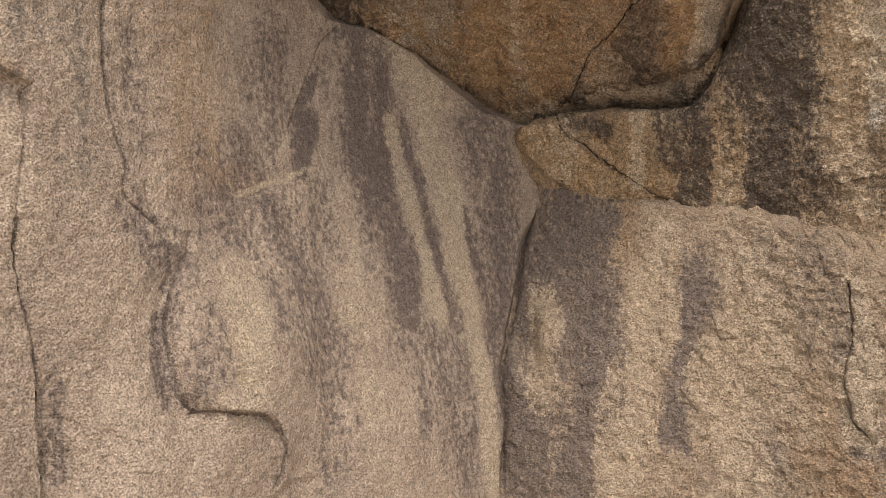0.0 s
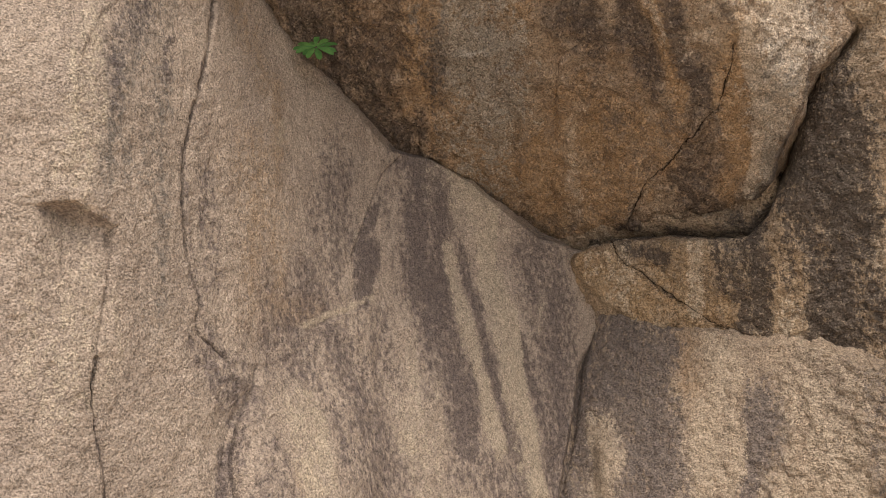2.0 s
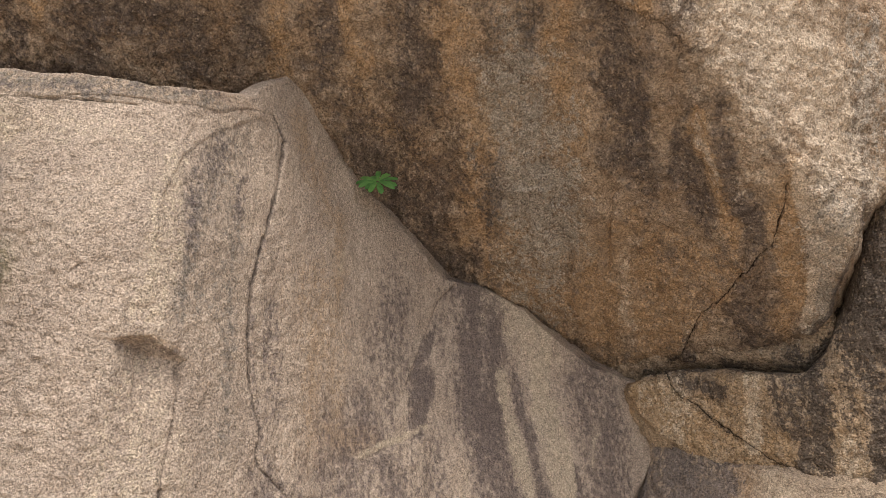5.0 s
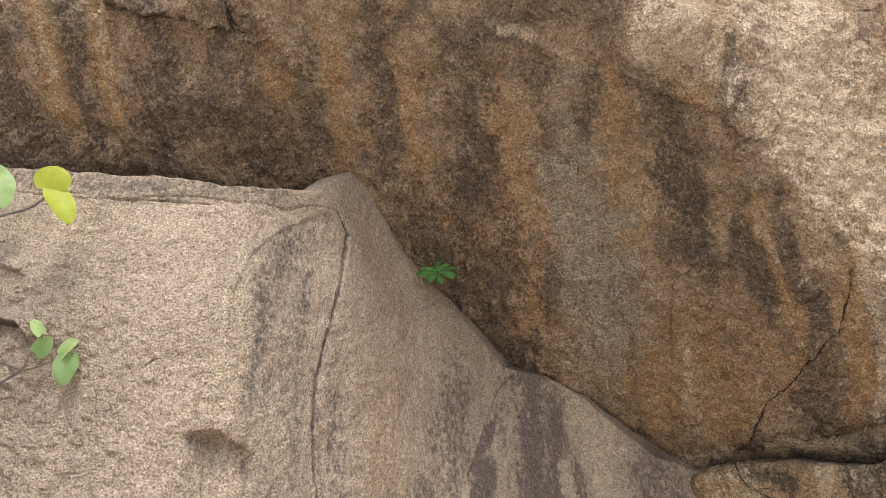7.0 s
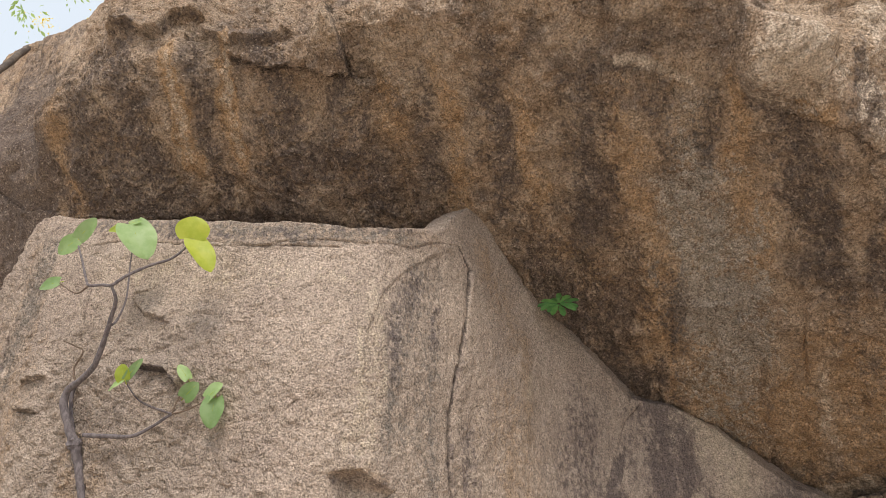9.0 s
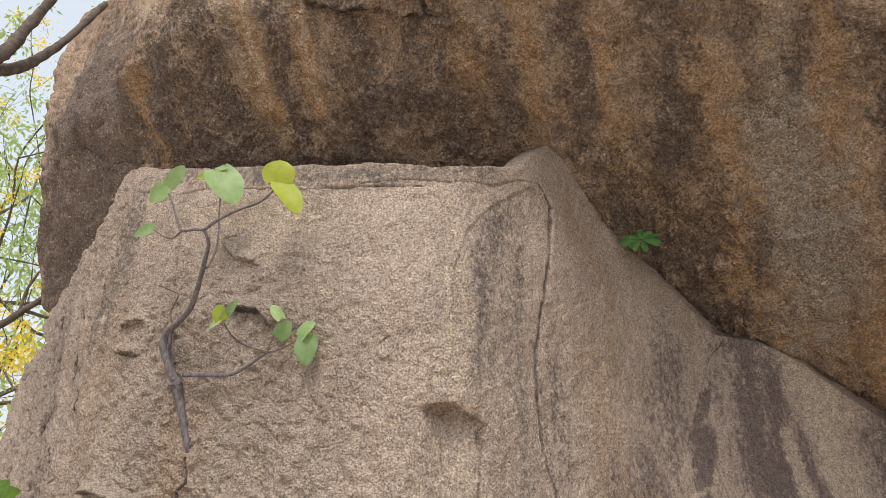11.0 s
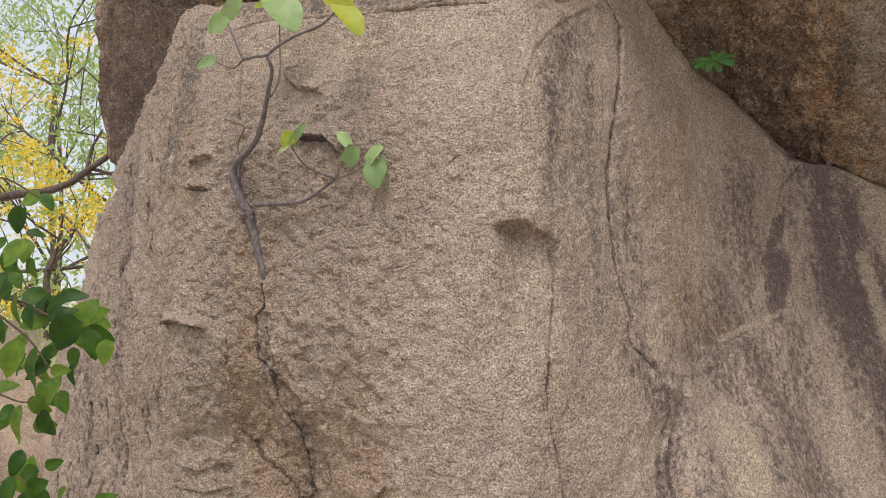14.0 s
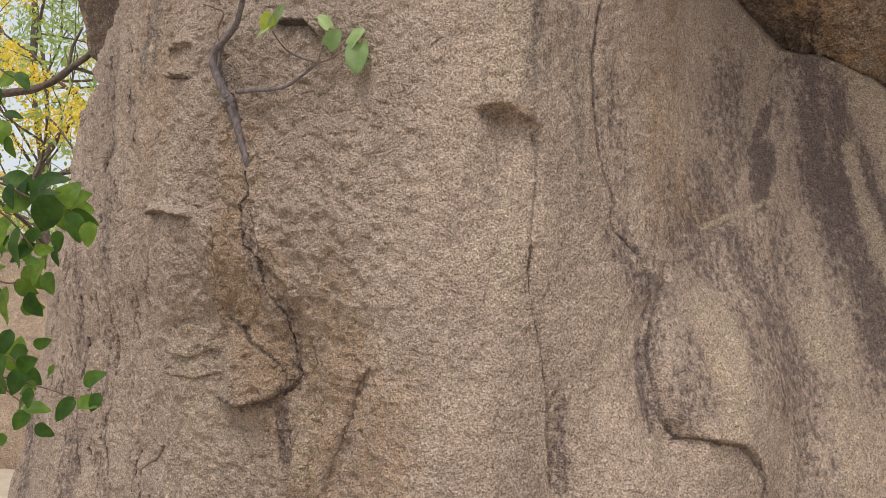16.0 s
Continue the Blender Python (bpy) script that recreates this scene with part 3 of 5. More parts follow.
stain(STAINS_OVER, "pale", 0.5, 0.045, (0.44, 3.27), (0.48, 2.91))
stain(STAINS_OVER, "dark", 0.6, 0.021, (-0.88, 4.61), (-0.58, 4.61), (-0.35, 4.59))
stain(STAINS_OVER, "pale", 0.9, 0.016, (-0.55, 4.62), (-0.41, 4.58), (-0.18, 4.51))
stain(STAINS_OVER, "pale", 0.9, 0.084, (0.23, 4.52), (0.39, 4.41))
stain(STAINS_OVER, "pale", 0.8, 0.198, (0.86, 4.64), (1.02, 4.38), (1.19, 4.13))
stain(STAINS_OVER, "pale", 1.3, 0.021, (1.31, 3.51), (1.39, 3.37), (1.46, 3.25), (1.50, 3.07), (1.51, 2.89))
stain(STAINS_OVER, "grey", 1.0, 0.076, (1.48, 3.39), (1.55, 3.22), (1.59, 3.03))
stain(STAINS_OVER, "pale", 0.7, 0.163, (1.38, 4.08), (1.49, 3.85), (1.59, 3.62))
stain(STAINS_OVER, "grey", 0.6, 0.136, (1.75, 4.05), (1.74, 3.68))
stain(STAINS_OVER, "rust", 0.8, 0.070, (1.28, 3.42), (1.36, 3.26), (1.42, 2.95))
stain(STAINS_OVER, "dark", 0.7, 0.067, (1.17, 2.97), (1.30, 2.82))
stain(STAINS_OVER, "rust", 0.6, 0.139, (0.45, 3.31), (0.68, 3.09))
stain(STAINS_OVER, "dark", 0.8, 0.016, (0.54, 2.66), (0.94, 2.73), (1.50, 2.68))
stain(STAINS_OVER, "dark", 0.8, 0.158, (-3.82, 4.57), (-3.81, 4.31), (-3.82, 4.16))
stain(STAINS_OVER, "dark", 0.7, 0.090, (-5.05, 4.03), (-5.05, 3.62))
stain(STAINS_OVER, "rust", 0.9, 0.112, (-4.10, 4.53), (-4.08, 4.31))
stain(STAINS_OVER, "rust", 0.8, 0.100, (-0.54, 3.66), (-0.45, 3.40))
stain(STAINS_OVER, "rust", 0.7, 0.131, (-0.29, 3.36), (-0.05, 3.06))
stain(STAINS_OVER, "rust", 0.7, 0.079, (0.02, 4.17), (0.11, 3.86))
stain(STAINS_OVER, "dark", 0.6, 0.064, (-0.41, 3.66), (-0.41, 3.52))
stain(STAINS_OVER, "dark", 0.7, 0.135, (-4.73, 4.68), (-4.92, 4.35))
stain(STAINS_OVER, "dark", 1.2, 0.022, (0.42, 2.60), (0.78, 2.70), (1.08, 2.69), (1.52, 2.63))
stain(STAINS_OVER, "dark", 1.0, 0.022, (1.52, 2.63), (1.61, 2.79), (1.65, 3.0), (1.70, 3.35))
stain(STAINS_OVER, "dark", 1.4, 0.40, (-4.95, 4.55), (-5.05, 4.0), (-5.3, 3.4))
stain(STAINS_OVER, "dark", 1.3, 0.26, (-4.50, 4.40), (-4.70, 3.90), (-4.8, 3.5))
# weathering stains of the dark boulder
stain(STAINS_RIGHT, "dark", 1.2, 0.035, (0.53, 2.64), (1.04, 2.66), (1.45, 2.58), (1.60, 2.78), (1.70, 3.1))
stain(STAINS_RIGHT, "rust", 1.0, 0.107, (0.55, 2.48), (0.69, 2.31), (0.87, 2.16))
stain(STAINS_RIGHT, "pale", 0.5, 0.089, (0.62, 2.47), (0.76, 2.27))
stain(STAINS_RIGHT, "rust", 0.6, 0.192, (1.04, 2.35), (1.30, 2.15))
stain(STAINS_RIGHT, "pale", 0.6, 0.045, (1.19, 2.53), (1.21, 2.20))
stain(STAINS_RIGHT, "dark", 0.8, 0.042, (0.76, 2.57), (1.03, 2.45))
stain(STAINS_RIGHT, "dark", 0.7, 0.049, (1.34, 2.52), (1.42, 2.24))
stain(STAINS_RIGHT, "dark", 0.85, 0.094, (1.50, 2.40), (1.51, 2.10))
stain(STAINS_RIGHT, "dark", 1.0, 0.183, (1.81, 3.08), (1.91, 2.70), (1.95, 2.32), (1.93, 2.03))
stain(STAINS_RIGHT, "dark", 0.7, 0.098, (2.06, 2.80), (2.09, 2.11), (2.74, 1.87))
stain(STAINS_RIGHT, "rust", 0.6, 0.103, (1.61, 2.19), (1.73, 1.91))
stain(STAINS_RIGHT, "pale", 0.45, 0.059, (1.66, 2.09), (1.73, 1.94))
stain(STAINS_RIGHT, "rust", 0.6, 0.092, (2.26, 2.65), (2.29, 2.22), (2.36, 1.84))
stain(STAINS_RIGHT, "pale", 0.55, 0.114, (2.26, 2.82), (2.32, 2.25), (2.39, 1.77))
stain(STAINS_RIGHT, "pale", 1.4, 0.037, (2.35, 2.95), (2.39, 2.75), (2.42, 2.53))
stain(STAINS_RIGHT, "grey", 1.0, 0.031, (2.37, 2.81), (2.42, 2.39))
stain(STAINS_RIGHT, "grey", 2.0, 0.033, (2.36, 2.95), (2.39, 2.75), (2.42, 2.51))
# weathering stains of the stained boulder
stain(STAINS_LOW, "dark", 0.9, 0.260, (0.76, 1.94), (0.74, 1.64))
stain(STAINS_LOW, "dark", 0.85, 0.127, (0.91, 1.67), (0.88, 1.27), (0.87, 0.81), (0.75, 0.35))
stain(STAINS_LOW, "dark", 0.85, 0.105, (0.48, 1.57), (0.44, 1.07))
stain(STAINS_LOW, "dark", 0.85, 0.115, (0.47, 0.66), (0.52, 0.30))
stain(STAINS_LOW, "pale", 0.75, 0.086, (0.59, 1.28), (0.52, 0.93))
stain(STAINS_LOW, "dark", 0.45, 0.050, (0.69, 1.07), (0.65, 0.80))
stain(STAINS_LOW, "pale", 0.85, 0.077, (1.27, 1.75), (1.22, 1.48), (1.14, 1.14))
stain(STAINS_LOW, "pale", 0.8, 0.121, (1.12, 1.07), (1.06, 0.75), (0.99, 0.31))
stain(STAINS_LOW, "dark", 0.9, 0.059, (1.47, 1.54), (1.40, 1.24), (1.33, 0.91), (1.28, 0.63))
stain(STAINS_LOW, "dark", 0.6, 0.036, (1.31, 1.65), (1.24, 1.27), (1.18, 1.14))
stain(STAINS_LOW, "rust", 0.7, 0.077, (1.09, 1.91), (1.17, 1.69))
stain(STAINS_LOW, "pale", 0.6, 0.057, (1.36, 1.72), (1.31, 1.34), (1.23, 1.01))
stain(STAINS_LOW, "pale", 0.7, 0.182, (1.78, 1.40), (1.82, 1.08))
stain(STAINS_LOW, "pale", 0.6, 0.121, (1.53, 0.89), (1.55, 0.47))
stain(STAINS_LOW, "dark", 0.55, 0.057, (1.80, 1.69), (1.86, 1.56))
stain(STAINS_LOW, "dark", 0.4, 0.113, (2.07, 1.52), (2.07, 1.21))
stain(STAINS_LOW, "dark", 0.5, 0.053, (1.58, 1.57), (1.53, 1.27))
stain(STAINS_LOW, "dark", 0.45, 0.063, (1.66, 0.71), (1.68, 0.48))
stain(STAINS_LOW, "rust", 0.6, 0.140, (1.91, 0.67), (2.03, 0.41))
stain(STAINS_LOW, "pale", 1.8, 0.037, (2.21, 1.39), (2.21, 1.18), (2.23, 1.00))
stain(STAINS_LOW, "pale", 1.8, 0.054, (2.15, 0.86), (2.15, 0.73))
stain(STAINS_LOW, "dark", 1.0, 0.032, (2.12, 0.57), (2.22, 0.58))
stain(STAINS_LOW, "grey", 2.0, 0.033, (2.21, 1.39), (2.21, 1.18), (2.23, 1.00))
stain(STAINS_LOW, "grey", 2.0, 0.053, (2.15, 0.89), (2.15, 0.73))
stain(STAINS_LOW, "dark", 0.8, 0.16, (0.45, 0.95), (0.45, 0.4))
stain(STAINS_LOW, "dark", 0.7, 0.14, (0.75, 0.85), (0.68, 0.35))
# outlines of the rocks where they meet, as (x, z)
TOP_SEAM = [(-3.45, 3.96), (-3.02, 3.88), (-2.44, 3.77), (-1.96, 3.71), (-1.76, 3.74), (-1.67, 3.81), (-1.61, 3.88), (-1.58, 4.04), (-1.54, 4.18), (-1.47, 4.13), (-1.37, 3.95), (-1.22, 3.69), (-1.08, 3.59), (-0.88, 3.36), (-0.72, 3.2), (-0.49, 3.17), (-0.23, 3.03), (-0.08, 2.9), (0.09, 2.77), (0.22, 2.67), (0.39, 2.59)]
LOBE_OUTER = [(-4.93, 3.2), (-5.04, 3.42), (-5.14, 3.8), (-5.19, 4.24), (-5.18, 4.55), (-5.13, 4.9)]
LOBE_TOP = [(-5.1, 5.52), (-5.04, 5.87), (-4.99, 6.19)]
OVER_RIGHT = [(0.4, 2.61), (0.54, 2.68), (0.78, 2.72), (1.08, 2.71), (1.28, 2.67), (1.53, 2.65), (1.61, 2.79), (1.65, 2.92), (1.64, 3.07), (1.65, 3.21), (1.72, 3.4), (1.88, 3.52), (1.98, 3.63)]
RIGHT_UPPER = [(0.38, 2.58), (0.53, 2.66), (0.76, 2.7), (1.04, 2.68), (1.23, 2.64), (1.45, 2.61), (1.57, 2.76), (1.64, 2.91), (1.68, 3.1), (1.72, 3.27), (1.78, 3.46), (1.89, 3.53), (1.96, 3.61)]
RIGHT_LOWER = [(0.44, 2.54), (0.51, 2.35), (0.64, 2.2), (0.8, 2.09), (0.97, 2.03), (1.18, 2.02), (1.37, 1.96), (1.56, 1.89), (1.74, 1.88), (1.98, 1.79), (2.2, 1.68), (2.37, 1.6), (2.45, 1.46)]
LOW_UPPER = [(0.56, 2.05), (0.7, 2.11), (0.8, 2.09), (0.97, 2.02), (1.17, 2.02), (1.35, 1.96), (1.53, 1.88), (1.7, 1.88), (1.92, 1.78), (2.12, 1.68), (2.26, 1.59), (2.3, 1.47)]
MAIN_RIGHT = [(0.45, 2.56), (0.52, 2.34), (0.56, 2.06), (0.47, 1.79), (0.41, 1.45), (0.34, 1.16), (0.29, 0.96), (0.3, 0.61), (0.27, 0.34)]
MAIN_LEFT = [(-4.10, 4.10), (-4.14, 4.10), (-4.16, 4.05), (-4.26, 3.87), (-4.34, 3.70), (-4.83, 3.52), (-5.25, 3.25)]
LOW_LEFT = [(0.46, 2.6), (0.53, 2.36), (0.56, 2.06), (0.47, 1.79), (0.41, 1.45), (0.34, 1.16), (0.29, 0.95), (0.3, 0.61), (0.27, 0.34)]
# cracks and broken edges of the cliff boulder
crack(CRACKS_MAIN, 0.0045, 0.026, 0.006, 0.05, (-1.536, 3.828), (-1.490, 3.710), (-1.503, 3.482), (-1.515, 3.170), (-1.527, 2.942), (-1.537, 2.719), (-1.530, 2.520), (-1.508, 2.299), (-1.471, 2.083), (-1.457, 2.001))  # slab joint
crack(CRACKS_MAIN, 0.0035, 0.018, 0.008, 0.04, (-1.466, 2.060), (-1.474, 1.987), (-1.457, 1.907), (-1.418, 1.873), (-1.381, 1.822), (-1.343, 1.729), (-1.316, 1.669))  # slab joint foot
crack(CRACKS_MAIN, 0.003, 0.012, 0, 0.04, (-1.415, 2.012), (-1.405, 1.924), (-1.382, 1.866), (-1.350, 1.753))  # slab joint side
crack(CRACKS_MAIN, 0.0028, 0.014, 0, 0.04, (-1.691, 2.386), (-1.702, 2.338), (-1.696, 2.260), (-1.701, 2.151), (-1.712, 1.958), (-1.725, 1.793), (-1.727, 1.678))  # notch crack
crack(CRACKS_MAIN, 0.006, 0.025, -0.015, 0.05, (-1.720, 1.803), (-1.727, 1.678), (-1.714, 1.499), (-1.689, 1.346), (-1.671, 1.145), (-1.667, 0.941), (-1.653, 0.722))  # groove
crack(CRACKS_MAIN, 0.005, 0.018, 0, 0.03, (-1.704, 2.352), (-1.697, 2.292), (-1.695, 2.252))  # notch side
crack(CRACKS_MAIN, 0.004, 0.02, -0.014, 0.08, (-0.671, 3.157), (-0.761, 3.017), (-0.825, 2.789), (-0.889, 2.525), (-0.907, 2.417))  # pit crack
crack(CRACKS_MAIN, 0.005, 0.022, 0, 0.05, (-1.261, 1.788), (-1.274, 1.621), (-1.298, 1.487), (-1.293, 1.277), (-1.262, 1.125), (-1.240, 1.023), (-1.193, 0.924))  # spur edge
crack(CRACKS_MAIN, 0.006, 0.022, 0.02, 0.05, (-1.193, 0.924), (-1.116, 0.895), (-1.033, 0.864), (-0.972, 0.817), (-0.924, 0.745), (-0.894, 0.669), (-0.897, 0.515))  # spur foot
crack(CRACKS_MAIN, 0.0022, 0.008, 0, 0.05, (-1.261, 1.788), (-1.216, 1.772), (-1.148, 1.663))  # spur branch
crack(CRACKS_MAIN, 0.003, 0.012, -0.012, 0.05, (-1.177, 1.046), (-1.135, 1.029), (-1.038, 1.010))  # spur flake
crack(CRACKS_MAIN, 0.003, 0.01, 0.008, 0.03, (-1.354, 0.715), (-1.298, 0.698))  # flake
crack(CRACKS_MAIN, 0.0025, 0.008, 0.006, 0.03, (-1.536, 1.157), (-1.498, 1.176))  # flake
crack(CRACKS_MAIN, 0.0050, 0.030, 0.01, 0.05, (-3.160, 2.22), (-3.141, 2.103), (-3.201, 2.041), (-3.165, 1.945), (-3.166, 1.861), (-3.067, 1.787), (-3.069, 1.752))  # root loop
crack(CRACKS_MAIN, 0.0034, 0.020, 0.015, 0.05, (-3.118, 2.028), (-3.120, 1.992), (-3.060, 1.859), (-3.065, 1.752), (-2.930, 1.660), (-2.914, 1.580), (-2.850, 1.496), (-2.844, 1.400))  # root line
crack(CRACKS_MAIN, 0.0036, 0.024, -0.02, 0.06, (-3.087, 1.773), (-3.062, 1.637), (-2.984, 1.497), (-2.976, 1.384), (-2.953, 1.271), (-2.938, 1.188), (-3.016, 1.114))  # root gully
crack(CRACKS_MAIN, 0.0043, 0.026, -0.03, 0.08, (-3.364, 1.498), (-3.233, 1.411), (-3.135, 1.341), (-3.057, 1.271), (-3.008, 1.201), (-3.007, 1.128))  # root lobe top
crack(CRACKS_MAIN, 0.0036, 0.022, 0.05, 0.08, (-3.421, 1.099), (-3.344, 1.045), (-3.240, 1.034), (-3.139, 1.061), (-3.045, 1.085), (-3.007, 1.128))  # root lobe lip
crack(CRACKS_MAIN, 0.0042, 0.020, 0.015, 0.05, (-3.007, 1.128), (-3.050, 0.987), (-3.018, 0.877), (-2.942, 0.750), (-2.966, 0.632))  # root stem
crack(CRACKS_MAIN, 0.0036, 0.020, 0.015, 0.05, (-2.836, 1.358), (-2.823, 1.164), (-2.761, 1.085), (-2.871, 0.995), (-2.945, 0.854), (-2.921, 0.698))  # root rib
crack(CRACKS_MAIN, 0.0028, 0.012, -0.03, 0.08, (-2.466, 1.246), (-2.555, 1.176), (-2.580, 1.095), (-2.608, 0.964), (-2.667, 0.826), (-2.701, 0.666))  # root rib side
crack(CRACKS_MAIN, 0.004, 0.014, 0.012, 0.05, (-3.080, 0.958), (-3.126, 0.814), (-3.122, 0.620))  # root rib west
crack(CRACKS_MAIN, 0.004, 0.015, -0.022, 0.07, (-3.768, 1.432), (-3.645, 1.457), (-3.475, 1.433))  # ledge a
crack(CRACKS_MAIN, 0.004, 0.015, 0.022, 0.07, (-3.801, 1.315), (-3.640, 1.272), (-3.469, 1.326))  # ledge b
crack(CRACKS_MAIN, 0.004, 0.012, 0.014, 0.07, (-3.849, 1.189), (-3.605, 1.162), (-3.427, 1.203))  # ledge c
crack(CRACKS_MAIN, 0.003, 0.014, 0.006, 0.05, (-3.395, 2.136), (-3.367, 1.900), (-3.391, 1.671), (-3.427, 1.498), (-3.322, 1.463))  # scar side
crack(CRACKS_MAIN, 0.005, 0.03, 0.012, 0.05, (-4.083, 1.049), (-4.211, 0.843), (-4.383, 0.691), (-4.338, 0.461))  # low fork
crack(CRACKS_MAIN, 0.0035, 0.016, 0.01, 0.05, (-4.384, 0.657), (-4.240, 0.592), (-3.915, 0.779))  # low fork side
crack(CRACKS_MAIN, 0.005, 0.018, 0.028, 0.05, (-3.892, 2.060), (-3.796, 2.069), (-3.681, 2.031), (-3.529, 2.006))  # flake lip
crack(CRACKS_MAIN, 0.005, 0.018, 0.025, 0.05, (-3.748, 2.799), (-3.677, 2.783), (-3.614, 2.789))  # flake lip
crack(CRACKS_MAIN, 0.005, 0.016, 0.02, 0.05, (-3.732, 2.945), (-3.657, 2.961), (-3.607, 2.970))  # flake lip
crack(CRACKS_MAIN, 0.0028, 0.012, 0.004, 0.03, (-3.957, 3.864), (-3.583, 3.771), (-3.326, 3.772), (-3.001, 3.712), (-2.679, 3.642), (-2.538, 3.635), (-2.260, 3.599), (-1.985, 3.582))  # cap crack west
crack(CRACKS_MAIN, 0.0024, 0.010, 0.005, 0.03, (-2.784, 3.687), (-2.388, 3.616), (-2.087, 3.626), (-1.879, 3.613), (-1.698, 3.646), (-1.613, 3.770), (-1.545, 3.822))  # cap crack
crack(CRACKS_MAIN, 0.005, 0.018, 0.035, 0.08, (-3.161, 3.381), (-3.054, 3.271), (-2.906, 3.223))  # upper flake
crack(CRACKS_MAIN, 0.003, 0.01, 0.015, 0.04, (-3.127, 3.400), (-3.073, 3.432))  # upper flake side
crack(CRACKS_MAIN, 0.007, 0.03, 0.055, 0.07, (-3.000, 2.979), (-2.892, 2.948), (-2.789, 2.930), (-2.739, 2.872))  # hole lip
crack(CRACKS_MAIN, 0.005, 0.02, 0.028, 0.05, (-3.696, 2.804), (-3.646, 2.777), (-3.592, 2.775))  # flake lip
crack(CRACKS_MAIN, 0.004, 0.016, 0.022, 0.05, (-3.722, 2.943), (-3.658, 2.942), (-3.618, 2.968))  # flake lip
crack(CRACKS_MAIN, 0.0035, 0.018, 0.008, 0.04, (-3.515, 3.657), (-3.474, 3.411), (-3.420, 3.155), (-3.422, 2.964), (-3.377, 2.892))  # stem crack
crack(CRACKS_MAIN, 0.005, 0.018, -0.028, 0.06, (-3.721, 3.740), (-3.584, 3.721), (-3.488, 3.693))  # rim ledge
crack(CRACKS_MAIN, 0.003, 0.01, 0.012, 0.04, (-2.906, 2.562), (-2.785, 2.600))  # twig flake
crack(CRACKS_MAIN, 0.006, 0.03, 0.02, 0.06, (-4.014, 3.378), (-3.994, 3.169), (-4.064, 3.034))  # flank crack
crack(CRACKS_MAIN, 0.007, 0.03, 0.02, 0.06, (-5.421, 2.523), (-5.352, 2.360), (-5.633, 2.294))  # flank crack
crack(CRACKS_MAIN, 0.006, 0.03, 0.02, 0.06, (-4.299, 2.587), (-4.351, 2.373), (-4.295, 2.199), (-4.512, 2.116))  # flank crack
crack(CRACKS_MAIN, 0.006, 0.02, 0.03, 0.06, (-3.890, 2.059), (-3.753, 2.060), (-3.555, 2.007))  # flake lip
crack(CRACKS_MAIN, 0.002, 0.003, 0.008, 0.05, (-1.814, 2.621), (-1.804, 2.804), (-1.813, 2.981), (-1.814, 3.148), (-1.778, 3.346), (-1.697, 3.530), (-1.564, 3.774))  # shoulder arc
# cracks and broken edges of the overhanging boulder
crack(CRACKS_OVER, 0.006, 0.03, 0.09, 0.16, (-2.755, 4.829), (-2.514, 4.768), (-2.239, 4.760), (-2.060, 4.726), (-2.062, 4.820), (-2.101, 5.042))  # brow block
crack(CRACKS_OVER, 0.006, 0.02, 0.10, 0.16, (-3.541, 5.077), (-3.192, 5.037), (-3.184, 5.189), (-3.043, 5.197))  # brow lip
crack(CRACKS_OVER, 0.005, 0.015, 0.09, 0.14, (-2.940, 5.035), (-2.577, 4.840), (-2.459, 4.920), (-2.403, 5.015))  # brow lip mid
crack(CRACKS_OVER, 0.004, 0.02, 0.02, 0.08, (0.269, 4.332), (0.445, 4.258), (0.550, 4.194), (0.611, 4.123), (0.711, 4.042), (0.794, 4.036), (0.877, 4.117))  # knob crack
crack(CRACKS_OVER, 0.003, 0.015, 0.012, 0.06, (0.335, 4.375), (0.448, 4.308), (0.550, 4.194))  # knob crack side
crack(CRACKS_OVER, 0.003, 0.006, 0.012, 0.05, (-0.580, 4.596), (-0.441, 4.587), (-0.240, 4.538))  # brow streak
crack(CRACKS_OVER, 0.0045, 0.035, 0.006, 0.08, (0.832, 2.725), (0.870, 2.825), (0.905, 2.891), (1.016, 3.027), (1.145, 3.143), (1.254, 3.243), (1.274, 3.349), (1.264, 3.466))  # big crack
crack(CRACKS_OVER, 0.002, 0.006, 0, 0.04, (0.334, 3.308), (0.438, 3.296), (0.564, 3.306), (0.756, 3.329))  # hair crack
crack(CRACKS_OVER, 0.005, 0.015, -0.03, 0.12, (-4.926, 4.535), (-4.609, 4.350), (-4.398, 4.278), (-4.163, 4.213))  # lobe ledge
# cracks and broken edges of the dark boulder
crack(CRACKS_RIGHT, 0.0045, 0.03, 0.012, 0.06, (0.679, 2.645), (0.765, 2.491), (0.966, 2.302), (1.075, 2.210), (1.269, 2.066), (1.434, 1.968), (1.617, 1.885))  # wedge crack
crack(CRACKS_RIGHT, 0.003, 0.015, 0.01, 0.05, (0.813, 2.449), (0.969, 2.421), (1.086, 2.310))  # wedge crack side
crack(CRACKS_RIGHT, 0.004, 0.02, 0.015, 0.08, (2.210, 2.117), (2.244, 2.009), (2.374, 2.040), (2.447, 2.042))  # east crack
crack(CRACKS_RIGHT, 0.005, 0.03, 0.02, 0.06, (2.029, 1.741), (2.170, 1.700), (2.317, 1.645), (2.400, 1.543), (2.459, 1.405))  # east seam
